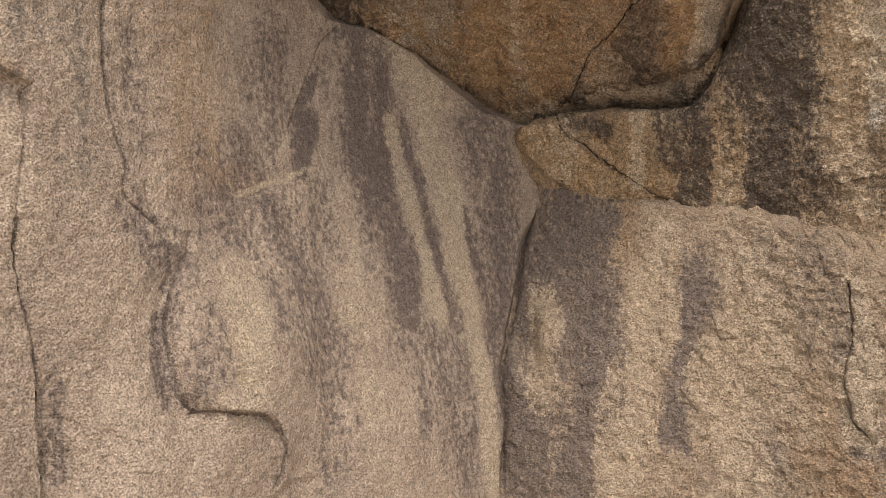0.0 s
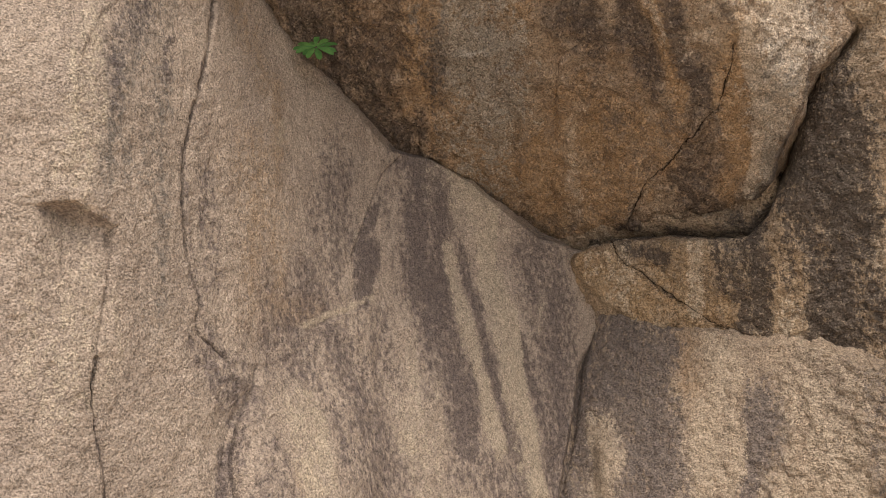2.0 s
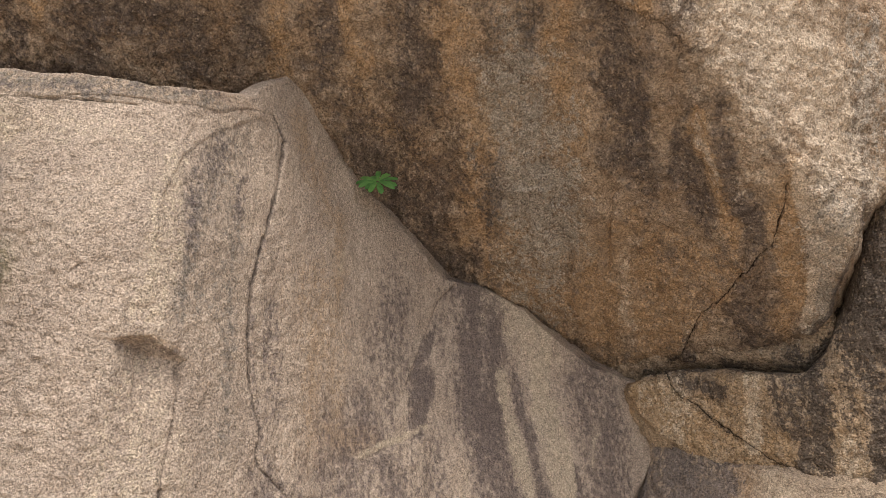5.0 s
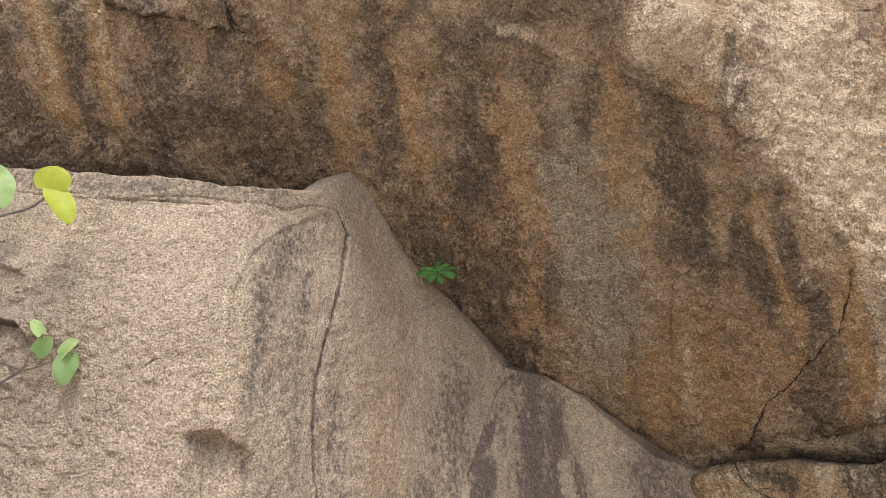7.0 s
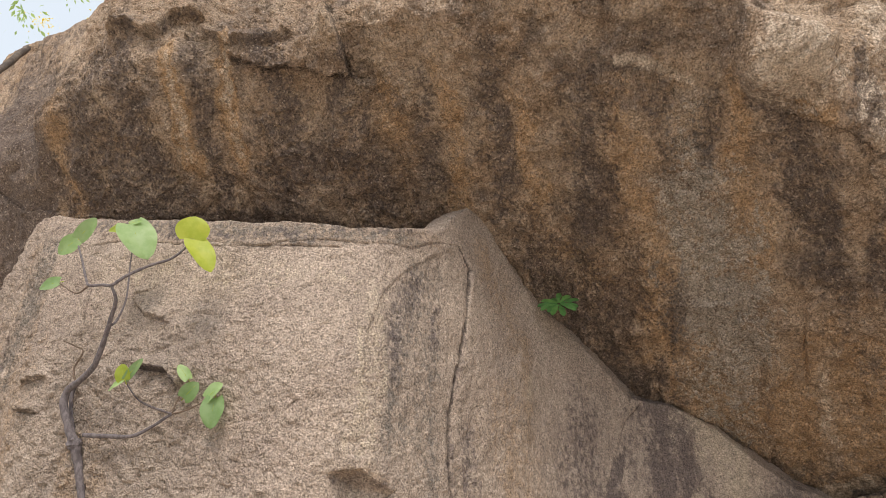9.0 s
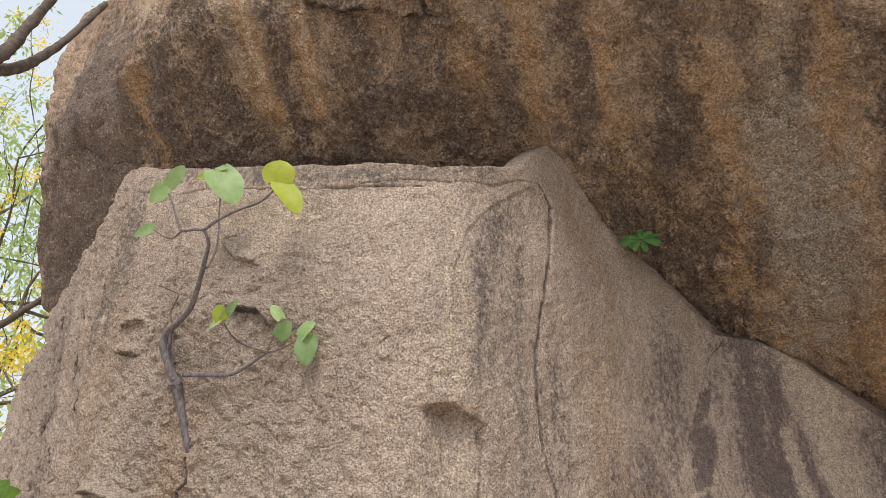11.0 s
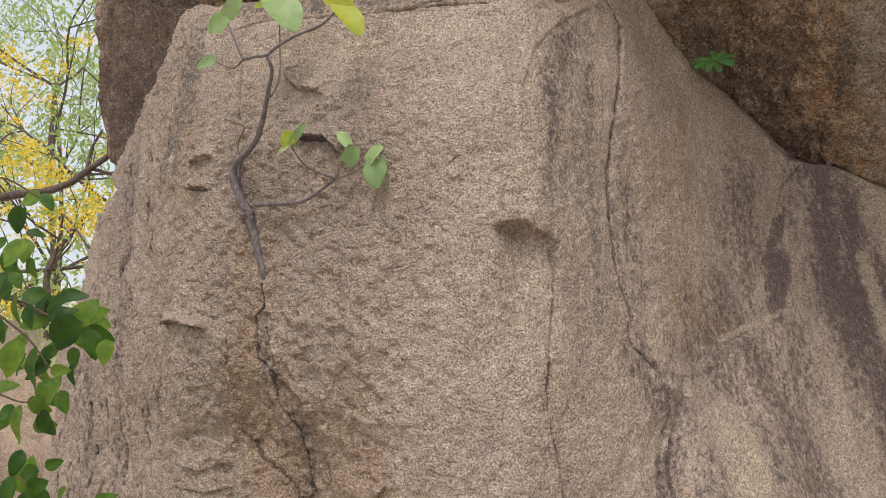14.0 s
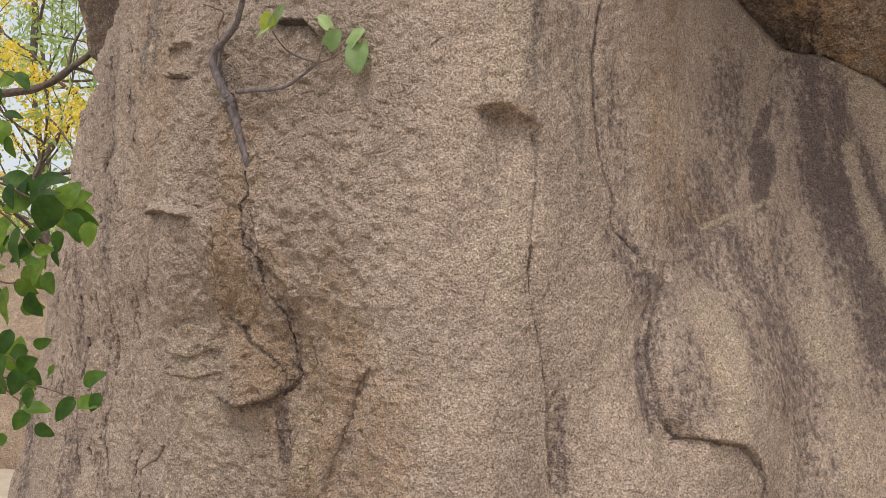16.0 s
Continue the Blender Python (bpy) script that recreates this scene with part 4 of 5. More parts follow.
# cracks and broken edges of the stained boulder
crack(CRACKS_LOW, 0.003, 0.014, 0.012, 0.06, (1.911, 1.490), (1.929, 1.363))  # chip
crack(CRACKS_LOW, 0.003, 0.014, 0.014, 0.06, (1.525, 1.271), (1.538, 1.126), (1.644, 1.144))  # chip
crack(CRACKS_LOW, 0.004, 0.016, 0.018, 0.06, (2.092, 1.596), (2.103, 1.490), (2.180, 1.466))  # chip
crack(CRACKS_LOW, 0.004, 0.016, 0.012, 0.06, (0.441, 1.479), (0.531, 1.496), (0.599, 1.439))  # chip
crack(CRACKS_LOW, 0.004, 0.016, 0.012, 0.06, (0.348, 0.857), (0.406, 0.774))  # chip
crack(CRACKS_LOW, 0.003, 0.012, 0.012, 0.06, (1.317, 0.853), (1.406, 0.700))  # chip
crack(CRACKS_LOW, 0.003, 0.012, 0.012, 0.06, (1.415, 1.076), (1.462, 1.015))  # chip
crack(CRACKS_LOW, 0.006, 0.03, 0.03, 0.1, (2.192, 1.435), (2.191, 1.238), (2.135, 1.032), (2.117, 0.957), (2.097, 0.749), (2.157, 0.653))  # flake edge
KNOB = (0.27, 4.51)


def boulder(name, base, outline, xs, zs, cracks, stains, mat, coarse, extra=None, edge=0.07, jag=0.02, tuck=1.1):
    """A rock whose visible side is worked out over (x, z): its swell, fracture edges, cracks and grain are all in the mesh."""
    X, Z = np.meshgrid(xs, zs, indexing="ij")
    Y = base(X, Z)
    fx, fz = np.gradient(Y, xs, zs)
    ln = np.sqrt(fx * fx + fz * fz + 1)
    n1, n2 = vnoise(X, Y, Z, 9, 1) - 0.5, vnoise(X, Y, Z, 9, 2) - 0.5
    m1, m2 = vnoise(X, Y, Z, 38, 3) - 0.5, vnoise(X, Y, Z, 38, 4) - 0.5
    wx, wz = X + jag * (1.6 * n1 + 0.5 * m1) / ln, Z + jag * (1.6 * n2 + 0.5 * m2)
    sd = inside(wx, wz, outline)
    e = np.clip(1 - sd / edge, 0, 1)
    h = -edge * (1 - np.sqrt(1 - np.minimum(e, 0.999) ** 2))
    r = coarse(X, Z) + 0.0 * X
    h = h + 0.05 * (vnoise(X, Y, Z, 1.6, 5) - 0.5) + 0.02 * (vnoise(X, Y, Z, 4.5, 6) - 0.5)
    h = h + r * (0.014 * (vnoise(X, Y, Z, 13, 7) - 0.5) + 0.009 * (np.abs(vnoise(X + 0.4 * Z, Y, Z, 33, 8) - 0.5) * 2 - 0.5))
    h = h + r * (0.014 * (vnoise(X, Y, Z, 52, 9) - 0.5))
    h = h + r * (0.016 * smooth(0.45, 0.55, vnoise(X, Y, Z, 15, 15)) + 0.014 * smooth(0.44, 0.56, vnoise(X + 0.3 * Z, Y, Z, 29, 16)))
    if extra:
        h = h + extra(X, Z)
    fade, thick = 0.55 + 0.9 * vnoise(X, Y, Z, 6, 11), 0.4 + 1.2 * vnoise(X, Y, Z, 14, 14)

    def near(line, reach):
        """The stretch of the grid round a line."""
        px, pz = [p[0] for p in line], [p[1] for p in line]
        i0, i1 = np.searchsorted(xs, (min(px) - reach, max(px) + reach))
        j0, j1 = np.searchsorted(zs, (min(pz) - reach, max(pz) + reach))
        return np.s_[i0:i1, j0:j1]

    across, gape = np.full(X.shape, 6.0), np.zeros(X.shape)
    for line, width, depth, step, reach in cracks:
        k = near(line, 2.5 * reach + 3 * width + 0.03 if step else 4 * width + 0.03)
        if not X[k].size:
            continue
        d, side, past = to_line(wx[k] + 0.006 * m1[k] / ln[k], wz[k] + 0.006 * m2[k], line)
        h[k] -= 0.6 * depth * fade[k] * np.exp(-(d / np.maximum(width * thick[k], 0.0045)) ** 2)
        if step:
            h[k] += step * smooth(-0.007, 0.007, side * d) * np.exp(-(d / reach) ** 2 - (past / 0.02) ** 2)
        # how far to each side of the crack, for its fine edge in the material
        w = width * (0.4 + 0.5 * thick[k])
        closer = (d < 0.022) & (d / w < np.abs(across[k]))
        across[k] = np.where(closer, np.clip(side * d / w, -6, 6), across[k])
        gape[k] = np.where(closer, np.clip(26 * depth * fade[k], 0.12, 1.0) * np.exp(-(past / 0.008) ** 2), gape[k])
    w1, w2 = vnoise(X, Y, 0.18 * Z, 11, 12) - 0.5, vnoise(X, Y, 0.3 * Z, 40, 13) - 0.5
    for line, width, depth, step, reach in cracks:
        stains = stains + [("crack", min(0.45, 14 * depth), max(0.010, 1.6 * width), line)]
    broken = np.clip(2.6 * vnoise(X, Y, Z, 6, 21) - 0.55, 0.15, 1)
    masks = {k: np.zeros(X.shape) for k in ("dark", "pale", "rust", "grey", "crack")}
    for kind, strength, width, line in stains:
        k = near(line, 5.6 * width + 0.01)
        if X[k].size:
            sx, sz = X[k] + 1.6 * width * w1[k] + 0.5 * width * w2[k], Z[k] + 1.2 * width * n2[k]
            tall = 0.4 if abs(line[-1][1] - line[0][1]) > abs(line[-1][0] - line[0][0]) and width > 0.02 else 1.0
            d = to_line(sx, sz * tall, [(p, q * tall) for p, q in line])[0]
            masks[kind][k] = np.maximum(masks[kind][k], strength * smooth(1.9 * width, 0.0, d) ** 0.8)
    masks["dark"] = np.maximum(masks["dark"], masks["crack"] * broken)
    P = np.stack((X + h * fx / ln, Y - h / ln + np.clip(-sd, 0, 1) * tuck, Z + h * fz / ln), -1).reshape(-1, 3)
    keep = (sd > -0.32)
    faces = keep[:-1, :-1] | keep[1:, :-1] | keep[:-1, 1:] | keep[1:, 1:]
    i, j = np.nonzero(faces)
    nz = len(zs)
    a = i * nz + j
    quads = np.stack((a, a + nz, a + nz + 1, a + 1), -1)
    used = np.unique(quads)
    index = np.zeros(len(P), np.int64)
    index[used] = np.arange(len(used))
    quads = index[quads]
    # the far side, coarser, closes the rock behind
    ci = np.unique(np.append(np.arange(0, len(xs), 9), len(xs) - 1))
    cj = np.unique(np.append(np.arange(0, len(zs), 9), len(zs) - 1))
    rim = np.minimum(np.minimum(X - xs[0], xs[-1] - X), np.minimum(Z - zs[0], zs[-1] - Z))
    T = 2.0 * smooth(0.0, 0.7, np.minimum(sd + 0.32, rim))
    B = (P.reshape(*X.shape, 3) + np.stack((0 * T, T, 0 * T), -1))[np.ix_(ci, cj)].reshape(-1, 3)
    kb = keep[np.ix_(ci, cj)]
    i, j = np.nonzero(kb[:-1, :-1] & kb[1:, :-1] & kb[:-1, 1:] & kb[1:, 1:])
    a = i * len(cj) + j + len(used)
    quads = np.concatenate((quads, np.stack((a, a + 1, a + len(cj) + 1, a + len(cj)), -1)))
    P = np.concatenate((P[used], B))
    used = np.concatenate((used, (ci[:, None] * nz + cj[None, :]).ravel()))
    me = bpy.data.meshes.new(name)
    me.vertices.add(len(used))
    me.vertices.foreach_set("co", P.astype(np.float32).ravel())
    me.loops.add(quads.size)
    me.loops.foreach_set("vertex_index", quads.astype(np.int32).ravel())
    me.polygons.add(len(quads))
    me.polygons.foreach_set("loop_start", np.arange(0, quads.size, 4, dtype=np.int32))
    me.polygons.foreach_set("loop_total", np.full(len(quads), 4, np.int32))
    me.polygons.foreach_set("use_smooth", np.ones(len(quads), bool))
    me.update(calc_edges=True)
    at = me.attributes.new("stain", "FLOAT_VECTOR", "POINT")
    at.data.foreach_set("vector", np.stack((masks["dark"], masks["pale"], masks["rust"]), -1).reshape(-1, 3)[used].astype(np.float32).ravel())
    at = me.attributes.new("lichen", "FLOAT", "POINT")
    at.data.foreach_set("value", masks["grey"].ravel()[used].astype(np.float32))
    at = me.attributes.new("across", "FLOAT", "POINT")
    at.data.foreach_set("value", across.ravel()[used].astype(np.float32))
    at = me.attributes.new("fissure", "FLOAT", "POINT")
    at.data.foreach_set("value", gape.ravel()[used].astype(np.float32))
    at = me.attributes.new("coarse", "FLOAT", "POINT")
    at.data.foreach_set("value", r.ravel()[used].astype(np.float32))
    me.set_sharp_from_angle(angle=radians(40))
    me.materials.append(mat)
    return new(name, me)


def columns(base, z, x0, x1, step):
    """Stations along x, evenly spaced along the surface at that height."""
    x = np.linspace(x0, x1, 4000)
    s = np.concatenate(([0], np.cumsum(np.hypot(np.diff(x), np.diff(base(x, np.full(x.shape, z)))))))
    s = 0.6 * s + 0.4 * (x - x0)
    return np.interp(np.linspace(0, s[-1], int(s[-1] / step)), s, x)


# ---- the rocks ----
def main_relief(x, z):
    """The spur and the hollow beside it, the lobe at the root scar, the recess under the notch and the gully."""
    edge = x - np.interp(z, [0.92, 1.02, 1.125, 1.28, 1.49, 1.62, 1.79], [-1.193, -1.24, -1.262, -1.293, -1.298, -1.274, -1.261])
    foot = z - np.interp(x, [-1.2, -1.116, -1.033, -0.972, -0.924, -0.894], [0.924, 0.895, 0.864, 0.817, 0.745, 0.52])
    spur = 0.15 * smooth(0.45, 0.0, np.hypot((x + 1.0) / 0.9, (z - 1.05) / 1.9)) * smooth(-0.01, 0.07, edge)
    spur = spur + 0.035 * smooth(-0.004, 0.03, edge) * smooth(-0.006, 0.006, foot) * np.exp(-np.maximum(edge, 0) / 0.35) * smooth(1.8, 1.45, z)
    hollow = -0.06 * np.exp(-np.abs(edge + 0.02) / 0.10) * smooth(0.02, -0.02, edge) * smooth(0.72, 1.0, z) * smooth(1.75, 1.45, z)
    lobe = 0.10 * smooth(1.0, 0.2, np.hypot((x + 3.2) / 0.24, (z - 1.22) / 0.32))
    high = np.interp(x, [-1.927, -1.86, -1.802, -1.75, -1.691], [2.441, 2.455, 2.463, 2.420, 2.376])
    low = np.interp(x, [-1.927, -1.86, -1.80, -1.74, -1.691], [2.438, 2.420, 2.402, 2.380, 2.370])
    within = smooth(-1.96, -1.89, x) * smooth(-1.688, -1.694, x)
    recess = -0.11 * np.clip((high - z) / np.maximum(high - low, 0.004), 0, 1) * np.clip((high - low) / 0.05, 0, 1) * np.exp(-np.maximum(low - z, 0) / 0.22) * within
    scar = -0.012 * smooth(0.0, -0.01, z - high) * smooth(1.5, 2.3, z) * smooth(-2.02, -1.93, x) * smooth(-1.690, -1.70, x)
    gully = x - np.interp(z, [0.7, 0.94, 1.145, 1.35, 1.5, 1.7], [-1.653, -1.667, -1.671, -1.689, -1.714, -1.727])
    gully = -0.07 * np.exp(-np.maximum(gully, 0) / 0.075) * smooth(-0.012, 0.0, gully) * smooth(1.35, 0.75, z)
    pit = 0.022 * smooth(-0.010, 0.012, np.interp(x, [-1.12, -1.0, -0.93, -0.80], [1.95, 2.03, 2.08, 2.15]) - z) * smooth(-1.14, -0.98, x) * smooth(-0.74, -0.82, x) * smooth(1.5, 2.0, z)
    flank = smooth(-3.65, -4.05, x) * (0.045 * (vnoise(x, 0 * x, 0.2 * z, 7, 51) - 0.5) + 0.03 * (np.abs(vnoise(x, 0 * x, 0.25 * z, 16, 52) - 0.5) * 2 - 0.5))
    ribs = 0.04 * smooth(1.0, 0.3, np.hypot((x + 2.88 - 0.12 * (z - 0.62)) / 0.075, (z - 0.7) / 0.36)) + 0.05 * smooth(1.0, 0.3, np.hypot((x + 2.74 - 0.14 * (z - 0.7)) / 0.085, (z - 0.75) / 0.40))
    ribs = ribs + 0.05 * smooth(1.0, 0.2, np.hypot((x + 2.68) / 0.15, (z - 1.22) / 0.17)) + 0.035 * smooth(1.0, 0.2, np.hypot((x + 3.06) / 0.07, (z - 1.6 + 1.2 * (x + 3.06)) / 0.25))
    return ribs + spur + hollow + lobe + recess + scar + gully + pit + flank


def scatter(count, seed, x0, x1, z0, z1, length, upright, width, depth, step):
    """Short chance cracks and flakes over a stretch of rock."""
    r, out = random.Random(seed), []
    for k in range(count):
        x, z, n = r.uniform(x0, x1), r.uniform(z0, z1), length * r.uniform(0.4, 1.4)
        a = (90 if upright else 0) + r.gauss(0, 14 if upright else 25)
        dx, dz = n * math.cos(radians(a)), n * math.sin(radians(a))
        out.append(([(x, z), (x + dx / 2 + r.gauss(0, 0.12) * n, z + dz / 2 + r.gauss(0, 0.12) * n), (x + dx, z + dz)], width * r.uniform(0.6, 1.3), depth * r.uniform(0.4, 1.2), step * r.uniform(0.3, 1.2), 0.05))
    return out


CRACKS_MAIN += scatter(90, 1, -5.6, -4.0, 0.3, 3.2, 0.14, True, 0.008, 0.03, 0.006)
CRACKS_MAIN += scatter(60, 7, -6.2, -4.4, 0.2, 1.7, 0.22, True, 0.006, 0.028, 0.006)
CRACKS_MAIN += scatter(34, 2, -3.9, -1.9, 0.5, 3.3, 0.05, False, 0.005, 0.010, 0.008)
CRACKS_MAIN += scatter(14, 3, -1.2, 0.2, 0.5, 2.8, 0.06, True, 0.0045, 0.010, 0.0)
CRACKS_RIGHT += scatter(40, 4, 0.7, 3.0, 1.7, 3.4, 0.08, False, 0.005, 0.009, 0.012)
CRACKS_LOW += scatter(26, 5, 0.4, 2.6, 0.3, 1.9, 0.06, False, 0.004, 0.006, 0.007)
CRACKS_OVER += scatter(60, 6, -4.8, 1.8, 3.0, 5.4, 0.09, False, 0.006, 0.009, 0.014)


def main_coarse(x, z):
    left = smooth(-1.7, -2.9, x) * smooth(3.6, 3.0, z)
    return 0.30 + 0.45 * left * smooth(-4.2, -3.4, x) + 0.2 * smooth(-3.6, -4.2, x)


main_outline = [(-7.8, -0.6), (0.26, -0.6)] + MAIN_RIGHT[:2:-1] + [(x + 0.10, z) for x, z in MAIN_RIGHT[2::-1]] + TOP_SEAM[::-1][1:] + MAIN_LEFT + [(-5.0, 3.1), (-7.8, 2.9)]
MAIN_X = columns(base_main, 2.2, -7.0, 0.80, 0.0075)
MAIN_X = np.concatenate((MAIN_X[MAIN_X < -5.6][::3], MAIN_X[(MAIN_X >= -5.59) & (MAIN_X < -1.94)], np.arange(-1.9385, -1.682, 0.0036), MAIN_X[MAIN_X > -1.68]))
MAIN_Z = np.concatenate((np.arange(-0.2, 0.33, 0.03), np.arange(0.34, 2.365, 0.0072), np.arange(2.37, 2.482, 0.0036), np.arange(2.485, 4.3, 0.0072)))
main_rock = boulder("cliff_boulder", base_main, main_outline, MAIN_X, MAIN_Z,
                    CRACKS_MAIN, STAINS_MAIN, ROCK_MAIN, main_coarse, main_relief, edge=0.018, jag=0.007, tuck=2.4)
tagged(main_rock, "huge pale tan granite boulder with cracks and dark water stains", "boulder", "boulders of the outcrop")

def over_relief(x, z):
    """Lumps and flakes along the brow, flutes on the underside and the knob at its corner."""
    brow = smooth(4.3, 4.7, z) * smooth(5.6, 5.0, z)
    lumps = brow * (0.10 * (vnoise(x, 0 * x, z, 2.6, 41) - 0.5) + 0.08 * (vnoise(x, 0 * x, z, 6.0, 42) - 0.5))
    flutes = 0.08 * (vnoise(x, 0 * x, 0.5 * z, 2.2, 43) - 0.5) + 0.06 * (vnoise(x + 0.2 * z, 0 * x, 0.45 * z, 6.5, 44) - 0.5) + 0.035 * (np.abs(vnoise(x, 0 * x, 0.7 * z, 13, 45) - 0.5) * 2 - 0.4)
    knob = 0.11 * smooth(1.0, 0.25, np.hypot((x - KNOB[0]) / 0.30, (z - KNOB[1]) / 0.17))
    return lumps + flutes + knob


over_outline = [(-5.4, 3.31), (-4.5, 3.4)] + [(-4.1, 3.75), (-3.46, 3.65), (-2.4, 3.45), (-1.6, 3.5)] + [(x - 0.06, z - 0.12) for x, z in TOP_SEAM[10:]] + [(x, z - 0.03) for x, z in OVER_RIGHT[1:]] + [(2.6, 3.9), (2.9, 6.6), (-4.9, 6.6)] + [(x - 0.25 - 0.30 * float(smooth(4.2, 5.5, np.array(z))) - 0.34 * float(smooth(4.6, 3.4, np.array(z))), z + 0.10 * float(smooth(4.4, 3.4, np.array(z)))) for x, z in LOBE_TOP[::-1] + LOBE_OUTER[::-1][:-1]]
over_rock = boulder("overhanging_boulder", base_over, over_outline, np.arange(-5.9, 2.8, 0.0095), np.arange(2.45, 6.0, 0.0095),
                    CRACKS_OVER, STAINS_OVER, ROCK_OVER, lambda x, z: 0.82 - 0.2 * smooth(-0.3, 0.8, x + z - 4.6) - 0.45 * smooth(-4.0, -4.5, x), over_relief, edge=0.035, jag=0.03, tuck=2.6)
tagged(over_rock, "dark brown granite boulder leaning out over the rock below", "boulder", "boulders of the outcrop")

right_outline = [(x, z - 0.10 * float(smooth(0.85, 1.1, np.array(x)))) for x, z in RIGHT_LOWER[::-1]] + RIGHT_UPPER[1:8] + [(x - 0.10, z) for x, z in RIGHT_UPPER[8:]] + [(2.4, 4.6), (4.2, 4.6), (4.2, 1.0)]
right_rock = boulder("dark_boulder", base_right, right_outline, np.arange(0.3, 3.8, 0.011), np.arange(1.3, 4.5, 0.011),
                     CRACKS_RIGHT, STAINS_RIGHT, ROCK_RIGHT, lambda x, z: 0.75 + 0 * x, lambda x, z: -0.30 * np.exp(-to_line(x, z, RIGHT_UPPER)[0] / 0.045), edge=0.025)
tagged(right_rock, "blackish brown granite boulder wedged under the overhang", "boulder", "boulders of the outcrop")

low_outline = [(0.27, -0.6), (4.2, -0.6), (4.2, 1.0)] + [(x, z + 0.10 * float(smooth(1.0, 0.8, np.array(x)))) for x, z in LOW_UPPER[::-1]] + [(x - 0.08, z) for x, z in LOW_LEFT[3:]]
def low_relief(x, z):
    """The gap beside the cliff boulder, the hollow next to it and the spalled flake at the far edge."""
    gap = -0.07 * np.exp(-to_line(x, z, LOW_LEFT)[0] / 0.03)
    hollow = -0.06 * smooth(1.0, 0.2, np.hypot((x - 0.45) / 0.14, (z - 1.15) / 0.35)) + 0.04 * smooth(1.0, 0.2, np.hypot((x - 0.62) / 0.13, (z - 1.15) / 0.30))
    return gap + hollow


low_rock = boulder("stained_boulder", base_low, low_outline, np.arange(0.15, 3.6, 0.011), np.arange(-0.2, 2.5, 0.011),
                   CRACKS_LOW, STAINS_LOW, ROCK_LOW, lambda x, z: 0.65 + 0.3 * smooth(1.4, 2.0, x), low_relief, edge=0.03)
tagged(low_rock, "tan granite boulder streaked with dark and pale stains", "boulder", "boulders of the outcrop")


# ---- ground and what lies behind ----
def part(name, bm, mat, parent=None, label="", smooth_faces=True):
    me = bpy.data.meshes.new(name)
    bm.to_mesh(me)
    bm.free()
    if smooth_faces:
        me.polygons.foreach_set("use_smooth", np.ones(len(me.polygons), bool))
    me.materials.append(mat)
    ob = new(name, me)
    if parent:
        ob.parent = parent
    return tagged(ob, label)


def sheet(name, xs, ys, height, mat):
    X, Y = np.meshgrid(xs, ys, indexing="ij")
    Z = height(X, Y)
    n = len(ys)
    i, j = np.meshgrid(np.arange(len(xs) - 1), np.arange(n - 1), indexing="ij")
    a = (i * n + j).ravel()
    me = bpy.data.meshes.new(name)
    me.from_pydata(np.stack((X, Y, Z), -1).reshape(-1, 3).tolist(), [], np.stack((a, a + n, a + n + 1, a + 1), -1).tolist())
    me.polygons.foreach_set("use_smooth", np.ones(len(me.polygons), bool))
    me.materials.append(mat)
    return new(name, me)


far = np.concatenate((-np.geomspace(400, 12, 14), np.linspace(-11, 11, 90), np.geomspace(12, 400, 14)))
ground = sheet("ground", far, far, lambda x, y: 0.10 * (vnoise(x, y, 0 * x, 0.8, 31) - 0.5) + 0.03 * (vnoise(x, y, 0 * x, 4, 32) - 0.5)
               + 0.9 * smooth(5, 14, -x) * smooth(2, 10, y) - 0.05, SOIL)
tagged(ground, "dry sandy ground round the boulders", "ground", kind="structure")


def lump(name, centre, size, seed, mat):
    """A weathered boulder standing free."""
    bm = bmesh.new()
    bmesh.ops.create_icosphere(bm, subdivisions=5, radius=1)
    for v in bm.verts:
        p = v.co * 1.3 + Vector((seed, 0, 0))
        v.co *= 1 + 0.30 * noise.noise(p) + 0.12 * noise.noise(p * 2.7) + 0.03 * noise.noise(p * 9)
        v.co = Vector((v.co.x * size[0], v.co.y * size[1], v.co.z * size[2])) + Vector(centre)
    return part(name, bm, mat)


tagged(lump("background_boulder", (-9.2, 6.6, 0.75), (1.9, 1.1, 1.5), 3.1, ROCK_LOW), "rounded pinkish tan boulder behind the shrub", "boulder")
tagged(lump("background_boulder", (-13.5, 9.6, 1.0), (3.2, 1.5, 1.9), 8.4, ROCK_MAIN), "low tan boulder under the flowering tree", "boulder")
tagged(lump("rock_core", (-2.2, 8.2, 1.6), (4.0, 2.2, 3.2), 5.2, ROCK_OVER), "hidden heart of the outcrop behind the boulders", "boulder")


# ---- plants ----
def through_points(pts, n):
    """A smooth line through points, n steps to each span."""
    pts = [Vector(p) for p in pts]
    pts = [2 * pts[0] - pts[1]] + pts + [2 * pts[-1] - pts[-2]]
    out = []
    for a, b, c, d in zip(pts, pts[1:], pts[2:], pts[3:]):
        for k in range(n):
            t = k / n
            out.append(0.5 * (2 * b + (c - a) * t + (2 * a - 5 * b + 4 * c - d) * t * t + (3 * b - a - 3 * c + d) * t ** 3))
    return out + [pts[-2]]


